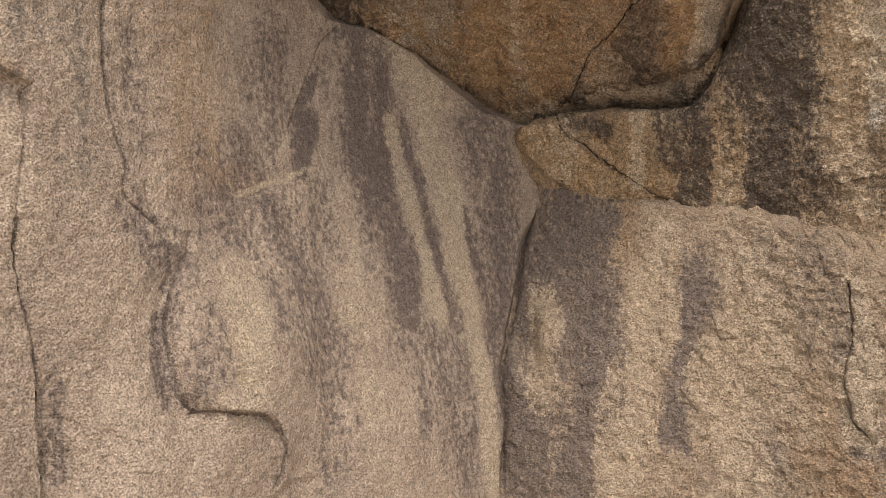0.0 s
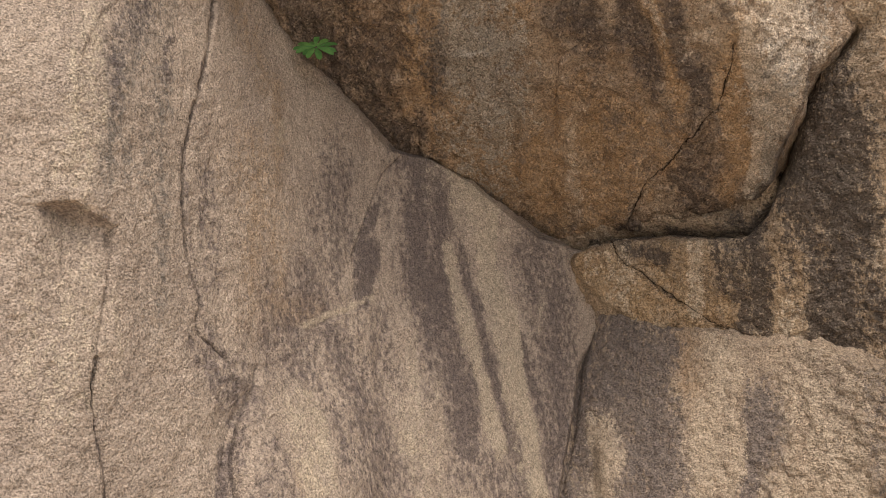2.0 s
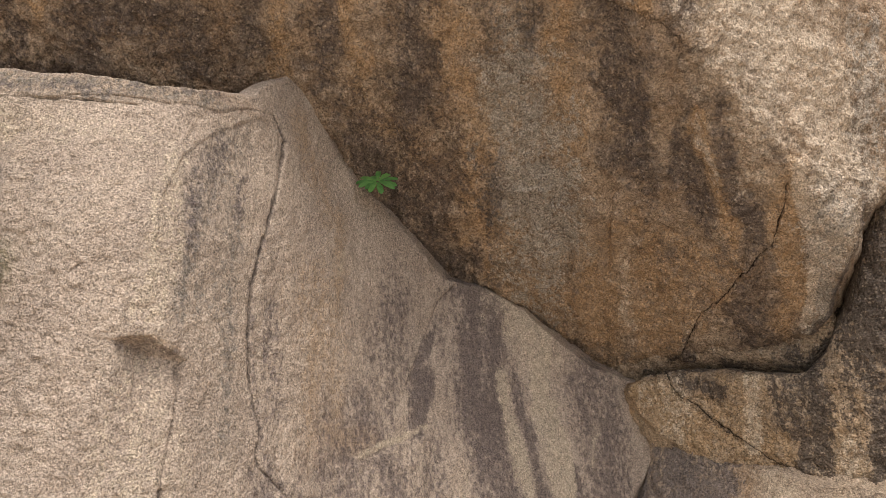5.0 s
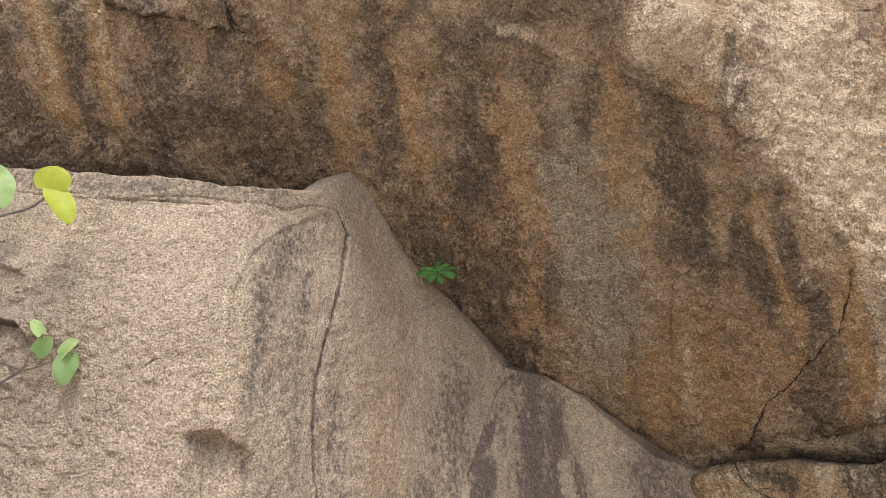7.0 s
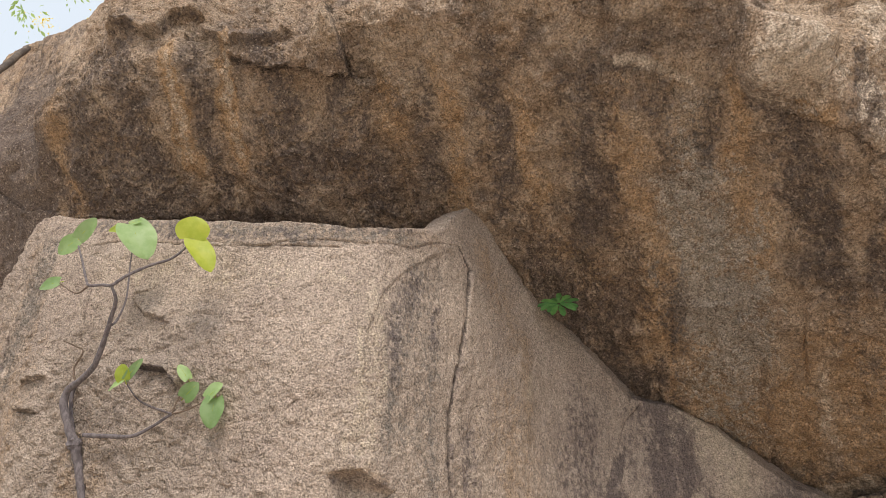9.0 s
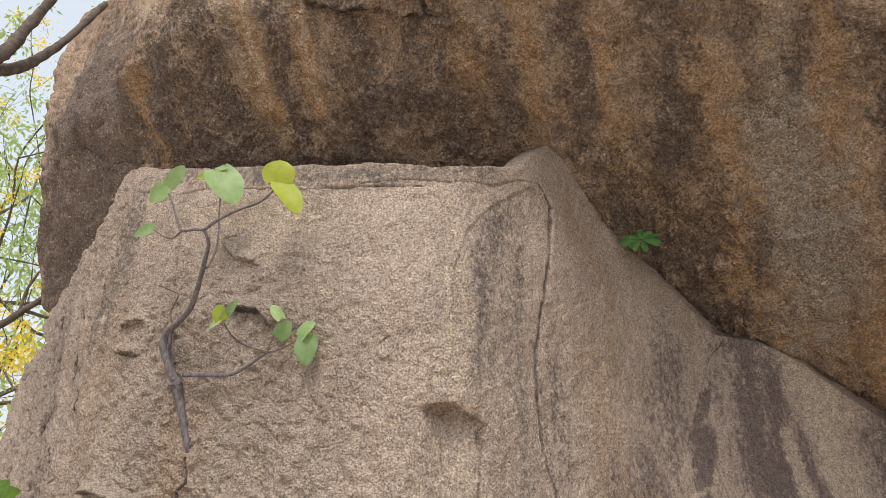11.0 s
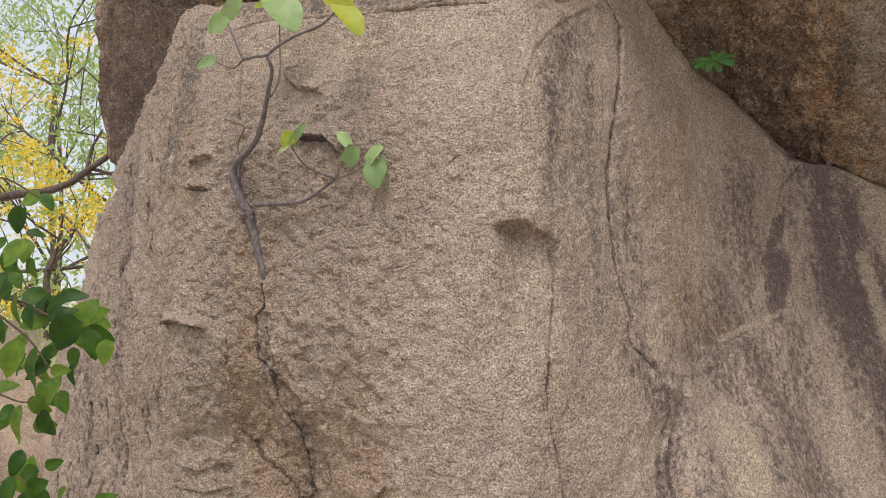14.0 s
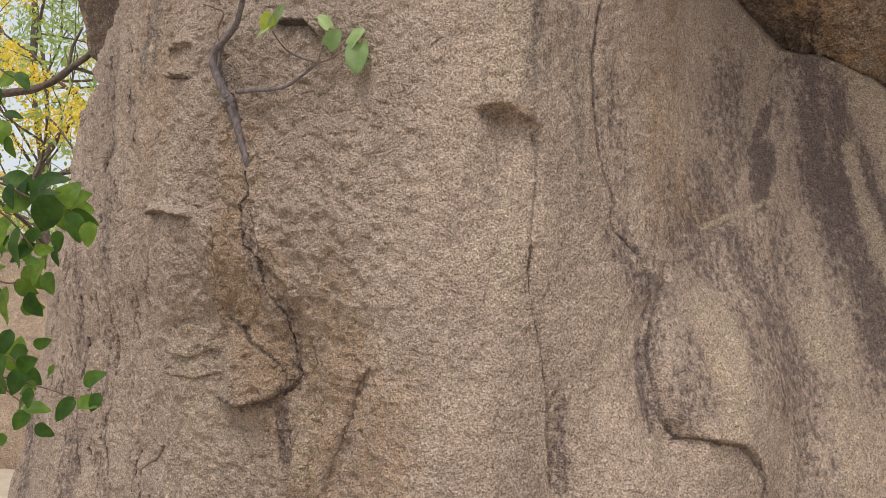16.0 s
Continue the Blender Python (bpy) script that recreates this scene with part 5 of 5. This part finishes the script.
def tube(bm, line, radius, sides=8, gnarl=0.0):
    """A round shoot along a line; radius(0..1)."""
    rings = []
    for k, p in enumerate(line):
        t = (line[min(k + 1, len(line) - 1)] - line[max(k - 1, 0)]).normalized()
        u = t.orthogonal().normalized() if not rings else (last - t * last.dot(t)).normalized()
        last = u
        w = t.cross(u)
        ring = []
        for s in range(sides):
            a = 2 * math.pi * s / sides
            r = radius(k / (len(line) - 1))
            q = p + (u * math.cos(a) + w * math.sin(a)) * r
            r *= gnarl * noise.noise(q * 30)
            ring.append(bm.verts.new(q + (u * math.cos(a) + w * math.sin(a)) * r))
        rings.append(ring)
    for a, b in zip(rings, rings[1:]):
        for s in range(sides):
            bm.faces.new((a[s], a[(s + 1) % sides], b[(s + 1) % sides], b[s]))
    bm.faces.new(rings[0][::-1])
    bm.faces.new(rings[-1])


def blade(bm, foot, tip, face, length, width, fold=0.2, curl=0.15, lobes=0, rows=10):
    """A leaf blade from its foot towards tip, its upper side towards face."""
    t = Vector(tip).normalized()
    f = Vector(face)
    f = (f - t * f.dot(t)).normalized()
    s = t.cross(f)
    grid = []
    for i in range(rows + 1):
        u = i / rows
        w = 0.5 * length * width * (math.sin(math.pi * u ** 0.72)) ** 0.75 + (0.003 * length if i in (0, rows) else 0)
        if lobes:
            w *= 0.7 + 0.45 * abs(math.sin(lobes * math.pi * u))
        row = []
        for v in (-1, -0.55, 0, 0.55, 1):
            wave = 0.03 * length * math.sin(9 * u + 3 * v)
            p = Vector(foot) + t * (length * u) + s * (w * v) + f * (fold * abs(v) * w - curl * length * u * u + wave * abs(v))
            row.append(bm.verts.new(p))
        grid.append(row)
    for a, b in zip(grid, grid[1:]):
        for k in range(4):
            bm.faces.new((a[k], a[k + 1], b[k + 1], b[k]))


def lobe(bm, foot, tip, face, length, width):
    """A narrow-footed leaflet with a round end, creased along its middle and drooping."""
    t = tip.normalized()
    f = (face - t * face.dot(t)).normalized()
    s = t.cross(f)
    grid = []
    for i in range(13):
        u = i / 12
        w = width * 0.5 * (0.25 + 0.75 * min(1, u / 0.55) ** 1.3) * math.sqrt(max(0.0, 1 - max(0.0, (u - 0.72) / 0.28) ** 2.4) + 0.01)
        w *= 1 + 0.10 * math.sin(15 * u)
        grid.append([bm.verts.new(foot + t * (length * u) + s * (w * v) + f * (0.25 * w * abs(v) - 0.22 * length * u * u)) for v in (-1, -0.5, 0, 0.5, 1)])
    for a, b in zip(grid, grid[1:]):
        for k in range(4):
            bm.faces.new((a[k], a[k + 1], b[k + 1], b[k]))


SHRUB_LEAVES = []


def spray(*leaves):
    """A few leaves of the shrub that hang together: foot x, y, z, length, the way the tip points."""
    SHRUB_LEAVES.extend(((x, y, z), length, angle) for x, y, z, length, angle in leaves)


spray((-3.49, 1.90, 2.44, 0.151, 250), (-3.52, 2.12, 2.45, 0.115, 180), (-3.50, 2.01, 2.39, 0.115, 260), (-3.59, 2.12, 2.31, 0.079, 0))
spray((-3.64, 2.09, 2.24, 0.127, 265), (-3.39, 1.96, 2.23, 0.128, 250), (-3.36, 1.97, 2.16, 0.088, 280), (-3.75, 2.09, 2.40, 0.109, 250))
spray((-3.54, 1.94, 2.17, 0.126, 260), (-3.51, 1.98, 2.11, 0.113, 290), (-3.84, 2.19, 2.09, 0.139, 270), (-3.58, 2.10, 2.05, 0.143, 275))
spray((-3.71, 2.23, 2.07, 0.150, 355), (-3.51, 2.21, 1.95, 0.117, 35), (-3.57, 2.27, 1.98, 0.159, 205), (-3.33, 2.17, 1.96, 0.174, 245))
spray((-3.51, 2.33, 1.96, 0.146, 300), (-3.59, 2.42, 1.97, 0.164, 15), (-3.43, 2.35, 1.92, 0.136, 295), (-3.55, 2.39, 1.85, 0.094, 280))
spray((-3.64, 2.22, 1.90, 0.160, 240), (-3.38, 2.06, 1.82, 0.160, 260), (-3.64, 2.29, 1.81, 0.162, 285), (-3.61, 2.20, 1.81, 0.105, 250))
spray((-3.42, 2.22, 1.71, 0.127, 245), (-3.34, 2.10, 1.73, 0.083, 0), (-3.76, 2.22, 1.93, 0.136, 205), (-3.65, 2.06, 1.78, 0.114, 0))
spray((-3.74, 2.15, 1.65, 0.123, 8), (-3.74, 2.28, 1.59, 0.109, 215), (-3.67, 2.25, 1.60, 0.166, 272), (-3.73, 2.33, 1.62, 0.124, 345))
spray((-3.54, 2.15, 1.32, 0.154, 262), (-3.66, 2.31, 1.23, 0.157, 82), (-3.51, 2.22, 1.26, 0.114, 245), (-3.69, 2.38, 1.26, 0.116, 290))
spray((-3.38, 2.37, 1.14, 0.120, 245), (-3.37, 2.38, 1.12, 0.115, 0), (-3.48, 2.27, 1.19, 0.094, 200), (-3.49, 2.25, 1.15, 0.089, 230))
spray((-3.50, 2.23, 1.10, 0.104, 350), (-3.49, 2.24, 1.09, 0.094, 240), (-3.53, 2.21, 1.26, 0.104, 30))
SHRUB_TWIGS = [
    (0.0080, [(-3.83, 1.79, 2.12), (-3.69, 1.9, 2.41), (-3.6, 1.98, 2.51), (-3.52, 2.11, 2.45)]),
    (0.0060, [(-3.72, 1.88, 2.34), (-3.65, 1.98, 2.35), (-3.59, 2.07, 2.33), (-3.58, 2.1, 2.27)]),
    (0.0080, [(-3.82, 1.85, 1.95), (-3.7, 2.0, 2.03), (-3.6, 2.14, 2.02), (-3.54, 2.23, 1.97), (-3.47, 2.31, 1.96), (-3.43, 2.36, 1.92)]),
    (0.0060, [(-3.7, 2.0, 2.03), (-3.63, 2.12, 1.93), (-3.58, 2.19, 1.86), (-3.54, 2.25, 1.77), (-3.51, 2.29, 1.72)]),
    (0.0060, [(-3.8, 1.92, 1.62), (-3.68, 2.08, 1.65), (-3.6, 2.19, 1.61), (-3.56, 2.24, 1.62)]),
    (0.0060, [(-3.74, 1.98, 1.2), (-3.66, 2.11, 1.26), (-3.59, 2.2, 1.31), (-3.55, 2.24, 1.26)]),
    (0.0050, [(-3.69, 2.03, 1.25), (-3.6, 2.16, 1.23), (-3.5, 2.27, 1.19), (-3.39, 2.4, 1.13)]),
    (0.0040, [(-3.6, 2.16, 1.23), (-3.55, 2.21, 1.15), (-3.5, 2.26, 1.1)]),
]



rnd = random.Random(5)
RIGHTWARD, TOVIEW = Vector((0.93, 0.36, 0)), Vector((0.36, -0.9, -0.1))
fig = tagged(new("climbing_fig"), "young wild fig climbing a rock crack, with few round leaves", "plant")
fig.location = (-3.156, 3.2, 2.176)
bpy.context.view_layer.update()


def under(ob, parent):
    ob.parent = parent
    ob.matrix_parent_inverse = parent.matrix_world.inverted()
    return ob


def fig_shoot(name, mat, radius, *points):
    """A bent shoot of the fig; radius(0..1) from its foot to its end."""
    bm = bmesh.new()
    tube(bm, through_points(points, 8), radius, 12, 0.22)
    return under(part(name, bm, mat), fig)


def fig_leaf(foot, tip, width, young):
    """A broad round leaf with a notched heart-shaped foot, a midrib fold and a short stalk."""
    foot, tip = Vector(foot), Vector(tip)
    way = 0.9 * (tip - foot)
    face = TOVIEW + Vector((rnd.uniform(-0.4, 0.4), 0, rnd.uniform(-0.1, 0.7)))
    t = way.normalized()
    f = (face - t * face.dot(t)).normalized()
    side, length = t.cross(f), way.length
    bm = bmesh.new()
    grid = []
    for i in range(15):
        u = i / 14
        w = 0.5 * length * width * math.sin(math.pi * min(1.0, 0.09 + 0.91 * u) ** 0.8) ** 0.55 * (1 if i < 14 else 0.1)
        row = []
        for v in (-1, -0.75, -0.4, 0, 0.4, 0.75, 1):
            back = -0.10 * length * abs(v) ** 1.5 * max(0, 1 - 3 * u)
            lift = 0.20 * abs(v) * w - 0.14 * length * u * u + 0.025 * length * math.sin(8 * u + 4 * v) * abs(v)
            row.append(bm.verts.new(foot + t * (length * u + back) + side * (w * v) + f * lift))
        grid.append(row)
    for p, q in zip(grid, grid[1:]):
        for k in range(6):
            bm.faces.new((p[k], p[k + 1], q[k + 1], q[k]))
    blade_part = under(part("leaf", bm, LEAF_YOUNG if young else LEAF, label="yellow-green young leaf" if young else ""), fig)
    bm = bmesh.new()
    tube(bm, [foot - t * 0.02 - f * 0.004, foot + t * (0.3 * length) + f * -0.013 * length, foot + t * (0.8 * length) - f * 0.09 * length], lambda u: 0.0022 - 0.0014 * u, 5)
    under(part("midrib", bm, LEAF_YOUNG), blade_part)


fig_shoot("stem", BARK, lambda t: (0.012 + 0.05 * t if t < 0.24 else 0.0255 - 0.004 * (t - 0.24)) if t < 0.34 else 0.0235 * (1 - t) + 0.0075,
          (-3.156, 3.200, 2.176), (-3.165, 3.190, 2.267), (-3.202, 3.180, 2.390), (-3.240, 3.170, 2.516), (-3.258, 3.150, 2.589), (-3.308, 3.140, 2.680), (-3.355, 3.130, 2.786), (-3.338, 3.120, 2.861), (-3.250, 3.090, 2.898), (-3.150, 3.050, 2.956), (-3.078, 3.000, 3.051), (-3.009, 2.940, 3.153), (-2.950, 2.880, 3.228), (-2.956, 2.840, 3.287))
fig_shoot("root", BARK, lambda t: 0.0125 - 0.005 * t, (-3.158, 3.199, 2.19), (-3.150, 3.202, 2.145), (-3.135, 3.206, 2.095), (-3.140, 3.222, 2.05))
fig_shoot("stem", BARK, lambda t: 0.015 - 0.008 * t, (-3.301, 3.180, 2.624), (-3.337, 3.180, 2.730), (-3.360, 3.180, 2.838), (-3.338, 3.170, 2.900))
fig_shoot("branch", TWIG, lambda t: 0.006 - 0.003 * t, (-3.338, 3.170, 2.900), (-3.363, 3.160, 2.981), (-3.318, 3.150, 3.069), (-3.362, 3.140, 3.098), (-3.431, 3.120, 3.127))
fig_shoot("branch", BARK, lambda t: 0.0085 - 0.003 * t, (-2.956, 2.840, 3.287), (-2.890, 2.860, 3.342), (-2.809, 2.900, 3.399), (-2.725, 2.940, 3.442), (-2.684, 2.980, 3.505), (-2.658, 3.000, 3.564))
fig_shoot("branch", BARK, lambda t: 0.0080 - 0.003 * t, (-2.956, 2.840, 3.287), (-3.032, 2.860, 3.305), (-3.132, 2.890, 3.322), (-3.174, 2.910, 3.363), (-3.264, 2.950, 3.501), (-3.331, 2.980, 3.594))
fig_shoot("branch", TWIG, lambda t: 0.0050 - 0.002 * t, (-3.132, 2.890, 3.322), (-3.229, 2.920, 3.301), (-3.374, 2.950, 3.379))
fig_shoot("branch", BARK, lambda t: 0.0065 - 0.003 * t, (-3.013, 2.960, 3.129), (-3.002, 2.980, 3.166), (-3.005, 3.020, 3.286), (-3.040, 3.050, 3.466), (-3.058, 3.060, 3.627))
fig_shoot("branch", BARK, lambda t: 0.0115 - 0.005 * t, (-3.210, 3.140, 2.635), (-3.066, 3.130, 2.623), (-2.912, 3.120, 2.616), (-2.815, 3.120, 2.653), (-2.708, 3.120, 2.714))
fig_shoot("branch", TWIG, lambda t: 0.0050 - 0.002 * t, (-2.708, 3.120, 2.714), (-2.645, 3.130, 2.729), (-2.552, 3.130, 2.765))
fig_shoot("branch", BARK, lambda t: 0.0060 - 0.003 * t, (-2.708, 3.120, 2.714), (-2.791, 3.050, 2.741), (-2.801, 2.960, 2.761), (-2.808, 2.870, 2.818))
fig_shoot("branch", TWIG, lambda t: 0.0050 - 0.002 * t, (-2.708, 3.120, 2.714), (-2.692, 3.120, 2.767), (-2.668, 3.130, 2.837))
bm = bmesh.new()
bmesh.ops.create_icosphere(bm, subdivisions=4, radius=0.036, matrix=Matrix.Translation((-3.262, 3.15, 2.595)))
for v in bm.verts:
    v.co += 0.012 * noise.noise_vector(v.co * 45) + 0.004 * noise.noise_vector(v.co * 160)
under(part("knot", bm, BARK, label="swollen knotty fork of the stem"), fig)
fig_leaf((-2.659, 3.000, 3.572), (-2.646, 2.980, 3.705), 1.40, True)
fig_leaf((-2.647, 3.000, 3.565), (-2.492, 2.980, 3.376), 0.58, True)
fig_leaf((-3.094, 3.060, 3.728), (-2.921, 3.040, 3.511), 0.78, False)
fig_leaf((-3.126, 3.080, 3.719), (-3.256, 3.060, 3.723), 0.50, True)
fig_leaf((-3.122, 3.080, 3.742), (-3.027, 3.060, 3.751), 0.50, False)
fig_leaf((-3.341, 2.980, 3.638), (-3.233, 2.960, 3.749), 0.60, False)
fig_leaf((-3.343, 2.980, 3.633), (-3.462, 2.960, 3.555), 0.80, False)
fig_leaf((-3.375, 2.950, 3.387), (-3.505, 2.930, 3.361), 0.62, False)
fig_leaf((-2.801, 2.860, 2.817), (-2.834, 2.840, 2.899), 1.00, True)
fig_leaf((-2.807, 2.860, 2.822), (-2.884, 2.840, 2.769), 0.35, False)
fig_leaf((-2.799, 2.860, 2.824), (-2.707, 2.840, 2.917), 0.35, False)
fig_leaf((-2.645, 3.120, 2.880), (-2.707, 3.100, 2.964), 0.60, False)
fig_leaf((-2.655, 3.120, 2.789), (-2.571, 3.100, 2.860), 0.85, False)
fig_leaf((-2.534, 3.130, 2.781), (-2.451, 3.110, 2.859), 1.00, False)
fig_leaf((-2.484, 3.120, 2.779), (-2.484, 3.100, 2.620), 0.82, False)

shrub = tagged(new("leafy_shrub"), "green shrub with drooping ovate leaves beside the boulder", "shrub")
shrub.location = (-5.2, 2.2, 0.0)
bpy.context.view_layer.update()
bm = bmesh.new()
tube(bm, through_points([(-5.2, 2.2, 0.0), (-5.05, 2.15, 0.9), (-4.9, 2.2, 1.7), (-4.75, 2.15, 2.6)], 8), lambda t: 0.022 - 0.012 * t, 8, 0.2)
under(part("trunk", bm, TWIG), shrub)
for radius, pts in SHRUB_TWIGS:
    bm = bmesh.new()
    tube(bm, through_points(pts, 6), lambda t: radius * (1 - 0.6 * t), 6, 0.2)
    under(part("twig", bm, TWIG), shrub)
more = [(tuple(c + rnd.uniform(-0.12, 0.12) for c in foot), length * rnd.uniform(0.7, 1.0), angle + rnd.uniform(-50, 50)) for foot, length, angle in SHRUB_LEAVES + SHRUB_LEAVES if rnd.random() < 0.65]
for foot, length, angle in SHRUB_LEAVES + more:
    a = radians(angle + rnd.uniform(-8, 8))
    tip = RIGHTWARD * math.cos(a) + Vector((0, 0, 1)) * math.sin(a) + TOVIEW * rnd.uniform(-0.3, 0.3)
    face = TOVIEW + Vector((rnd.uniform(-0.7, 0.7), 0, rnd.uniform(-0.1, 0.9)))
    bm = bmesh.new()
    blade(bm, foot, tip, face, length * 1.02, rnd.uniform(0.54, 0.70), 0.25, rnd.uniform(0.0, 0.25))
    under(part("leaf", bm, LEAF_DARK), shrub)

fern = tagged(new("rock_fern"), "small bright green fern growing out of the seam", "fern")
fern.location = (-1.12, 4.74, 3.62)
bpy.context.view_layer.update()
heart = Vector((-1.085, 4.63, 3.655))
across, outward = Vector((1, 0.15, 0.05)).normalized(), Vector((0.1, -0.86, 0.5))
for k in range(12):
    a = radians(-20 + 29 * k + rnd.uniform(-6, 6))
    tip = across * math.cos(a) + Vector((0, -0.45, -0.55)).normalized() * (0.95 * math.sin(a)) + outward * rnd.uniform(0.0, 0.25)
    bm = bmesh.new()
    lobe(bm, heart + 0.010 * tip, tip, outward, rnd.uniform(0.10, 0.128), rnd.uniform(0.034, 0.042))
    under(part("frond", bm, FERN), fern)
for k in range(4):
    bm = bmesh.new()
    e = Vector((-1.10 + 0.03 * k, 4.70, 3.56 - 0.01 * k))
    tube(bm, through_points([(-1.085, 4.63, 3.655), (-1.09 + 0.01 * k, 4.66, 3.61), e], 5), lambda t: 0.003, 5)
    under(part("stalk", bm, TWIG), fern)


# ---- flowering tree behind ----
def tree(name, foot, height, spread, seed, blossoms, leaves, label):
    r = random.Random(seed)
    top = tagged(new(name), label, "tree")
    top.location = foot
    bpy.context.view_layer.update()
    base = Vector(foot)
    bm = bmesh.new()
    spine = [base + Vector((0.15 * r.uniform(-1, 1) * k, 0.15 * r.uniform(-1, 1) * k, height * 0.45 * k / 4)) for k in range(5)]
    tube(bm, through_points(spine, 6), lambda t: 0.07 - 0.035 * t, 10, 0.15)
    under(part("trunk", bm, TREE_BARK), top)
    ends = []

    def limb(start, way, length, radius, depth):
        pts = [start]
        d = way.normalized()
        for k in range(4):
            d = (d + Vector((r.uniform(-1, 1), r.uniform(-1, 1), r.uniform(-0.7, 0.9))) * 0.33).normalized()
            pts.append(pts[-1] + d * length / 4)
        b = bmesh.new()
        tube(b, through_points(pts, 4), lambda t: radius * (1 - 0.6 * t), 6, 0.15)
        under(part("limb" if depth == 0 else "twig", b, TREE_BARK), top)
        ends.extend(pts[2:])
        if depth < 2:
            for k in range(4 if depth == 0 else 3):
                q = pts[r.choice((1, 2, 3, 4))]
                limb(q, d + Vector((r.uniform(-1, 1), r.uniform(-1, 1), r.uniform(-0.8, 0.8))) * 1.1, length * r.uniform(0.45, 0.7), radius * 0.5, depth + 1)

    for k in range(8):
        a = 2 * math.pi * (k + r.random() * 0.6) / 8
        limb(spine[2 + k % 3], Vector((math.cos(a), math.sin(a), r.uniform(-0.1, 1.0))), spread * r.uniform(0.7, 1.1), 0.028, 0)
    vs, fs = [], []

    def flake(p, tip, face, length, width):
        t = tip.normalized()
        s = t.cross(face).normalized() * (0.5 * width)
        n = len(vs)
        vs.extend([p, p + t * length * 0.45 + s, p + t * length, p + t * length * 0.45 - s])
        fs.append((n, n + 1, n + 2, n + 3))

    def cloud(mat, name, count, many, reach, size, ratio, droop):
        vs.clear(), fs.clear()
        for k in range(count):
            c = r.choice(ends) if r.random() < 0.88 else base + Vector((r.gauss(0, 0.45) * spread, r.gauss(0, 0.45) * spread, height * r.uniform(0.25, 0.85)))
            c = c + Vector((r.gauss(0, 0.22), r.gauss(0, 0.22), r.gauss(0, 0.22)))
            for m in range(many):
                way = Vector((r.gauss(0, 1), r.gauss(0, 1), r.gauss(-droop, 0.7)))
                flake(c + way * reach * r.random(), way, Vector((r.gauss(0, 1), r.gauss(0, 1), r.gauss(0, 1))), size * r.uniform(0.7, 1.3), size * ratio)
        me = bpy.data.meshes.new(name)
        me.from_pydata([tuple(v) for v in vs], [], fs)
        me.materials.append(mat)
        tagged(under(new(name, me), top), kind="stuff")

    cloud(TREE_LEAF, "crown", leaves, 26, 0.26, 0.12, 0.42, 0.9)
    if blossoms:
        cloud(BLOSSOM, "blossoms", blossoms, 70, 0.17, 0.045, 0.8, 1.0)


tree("flowering_tree", (-9.6, 7.4, 0.4), 9.0, 2.7, 11, 190, 110, "golden shower tree with hanging yellow blossom and bare twigs")
tree("leafy_tree", (-12.4, 9.6, 0.5), 15.0, 3.6, 23, 110, 340, "light green tree standing behind the flowering one")
tree("leafy_tree", (-15.6, 12.2, 0.5), 18.0, 3.6, 37, 0, 340, "tall light green tree at the back")
def bare_branch(lines, label):
    """Bent leafless limb with its side shoots; lines of (radius, points), the limb first."""
    top = tagged(new("bare_bough"), label, "branch")
    top.location = lines[0][1][0]
    bpy.context.view_layer.update()
    for k, (radius, pts) in enumerate(lines):
        b = bmesh.new()
        tube(b, through_points(pts, 8), lambda t: radius * (1 - 0.5 * t), 9, 0.3)
        under(part("twig" if k else "limb", b, TREE_BARK), top)


bare_branch([(0.05, [(-9.6, 2.2, 2.2), (-8.4, 3.6, 2.95), (-7.28, 4.49, 3.4), (-6.89, 4.94, 3.58), (-6.65, 5.13, 3.82), (-6.3, 5.3, 4.15)]),
             (0.018, [(-6.68, 5.1, 3.8), (-6.5, 5.3, 3.75), (-6.2, 5.5, 3.7)]), (0.018, [(-6.7, 5.1, 3.78), (-6.72, 5.15, 4.0), (-6.66, 5.2, 4.2)])],
            "dark bare bough reaching behind the boulder")
bare_branch([(0.055, [(-4.59, 2.44, 4.24), (-4.6, 2.73, 4.55), (-4.59, 2.82, 4.68), (-4.58, 2.88, 4.83), (-4.55, 2.94, 5.0), (-4.44, 3.0, 5.26)]),
             (0.045, [(-4.74, 2.5, 4.36), (-4.69, 2.81, 4.54), (-4.66, 2.95, 4.63), (-4.64, 3.06, 4.75), (-4.62, 3.15, 4.88), (-4.6, 3.23, 5.01), (-4.61, 3.5, 5.48)])],
            "thick dark forked bough high beside the overhanging boulder")
tagged(lump("wedged_stone", (-3.82, 3.66, 3.99), (0.17, 0.16, 0.07), 2.2, ROCK_OVER), "small reddish brown stone wedged under the overhang", "stone", "boulders of the outcrop")
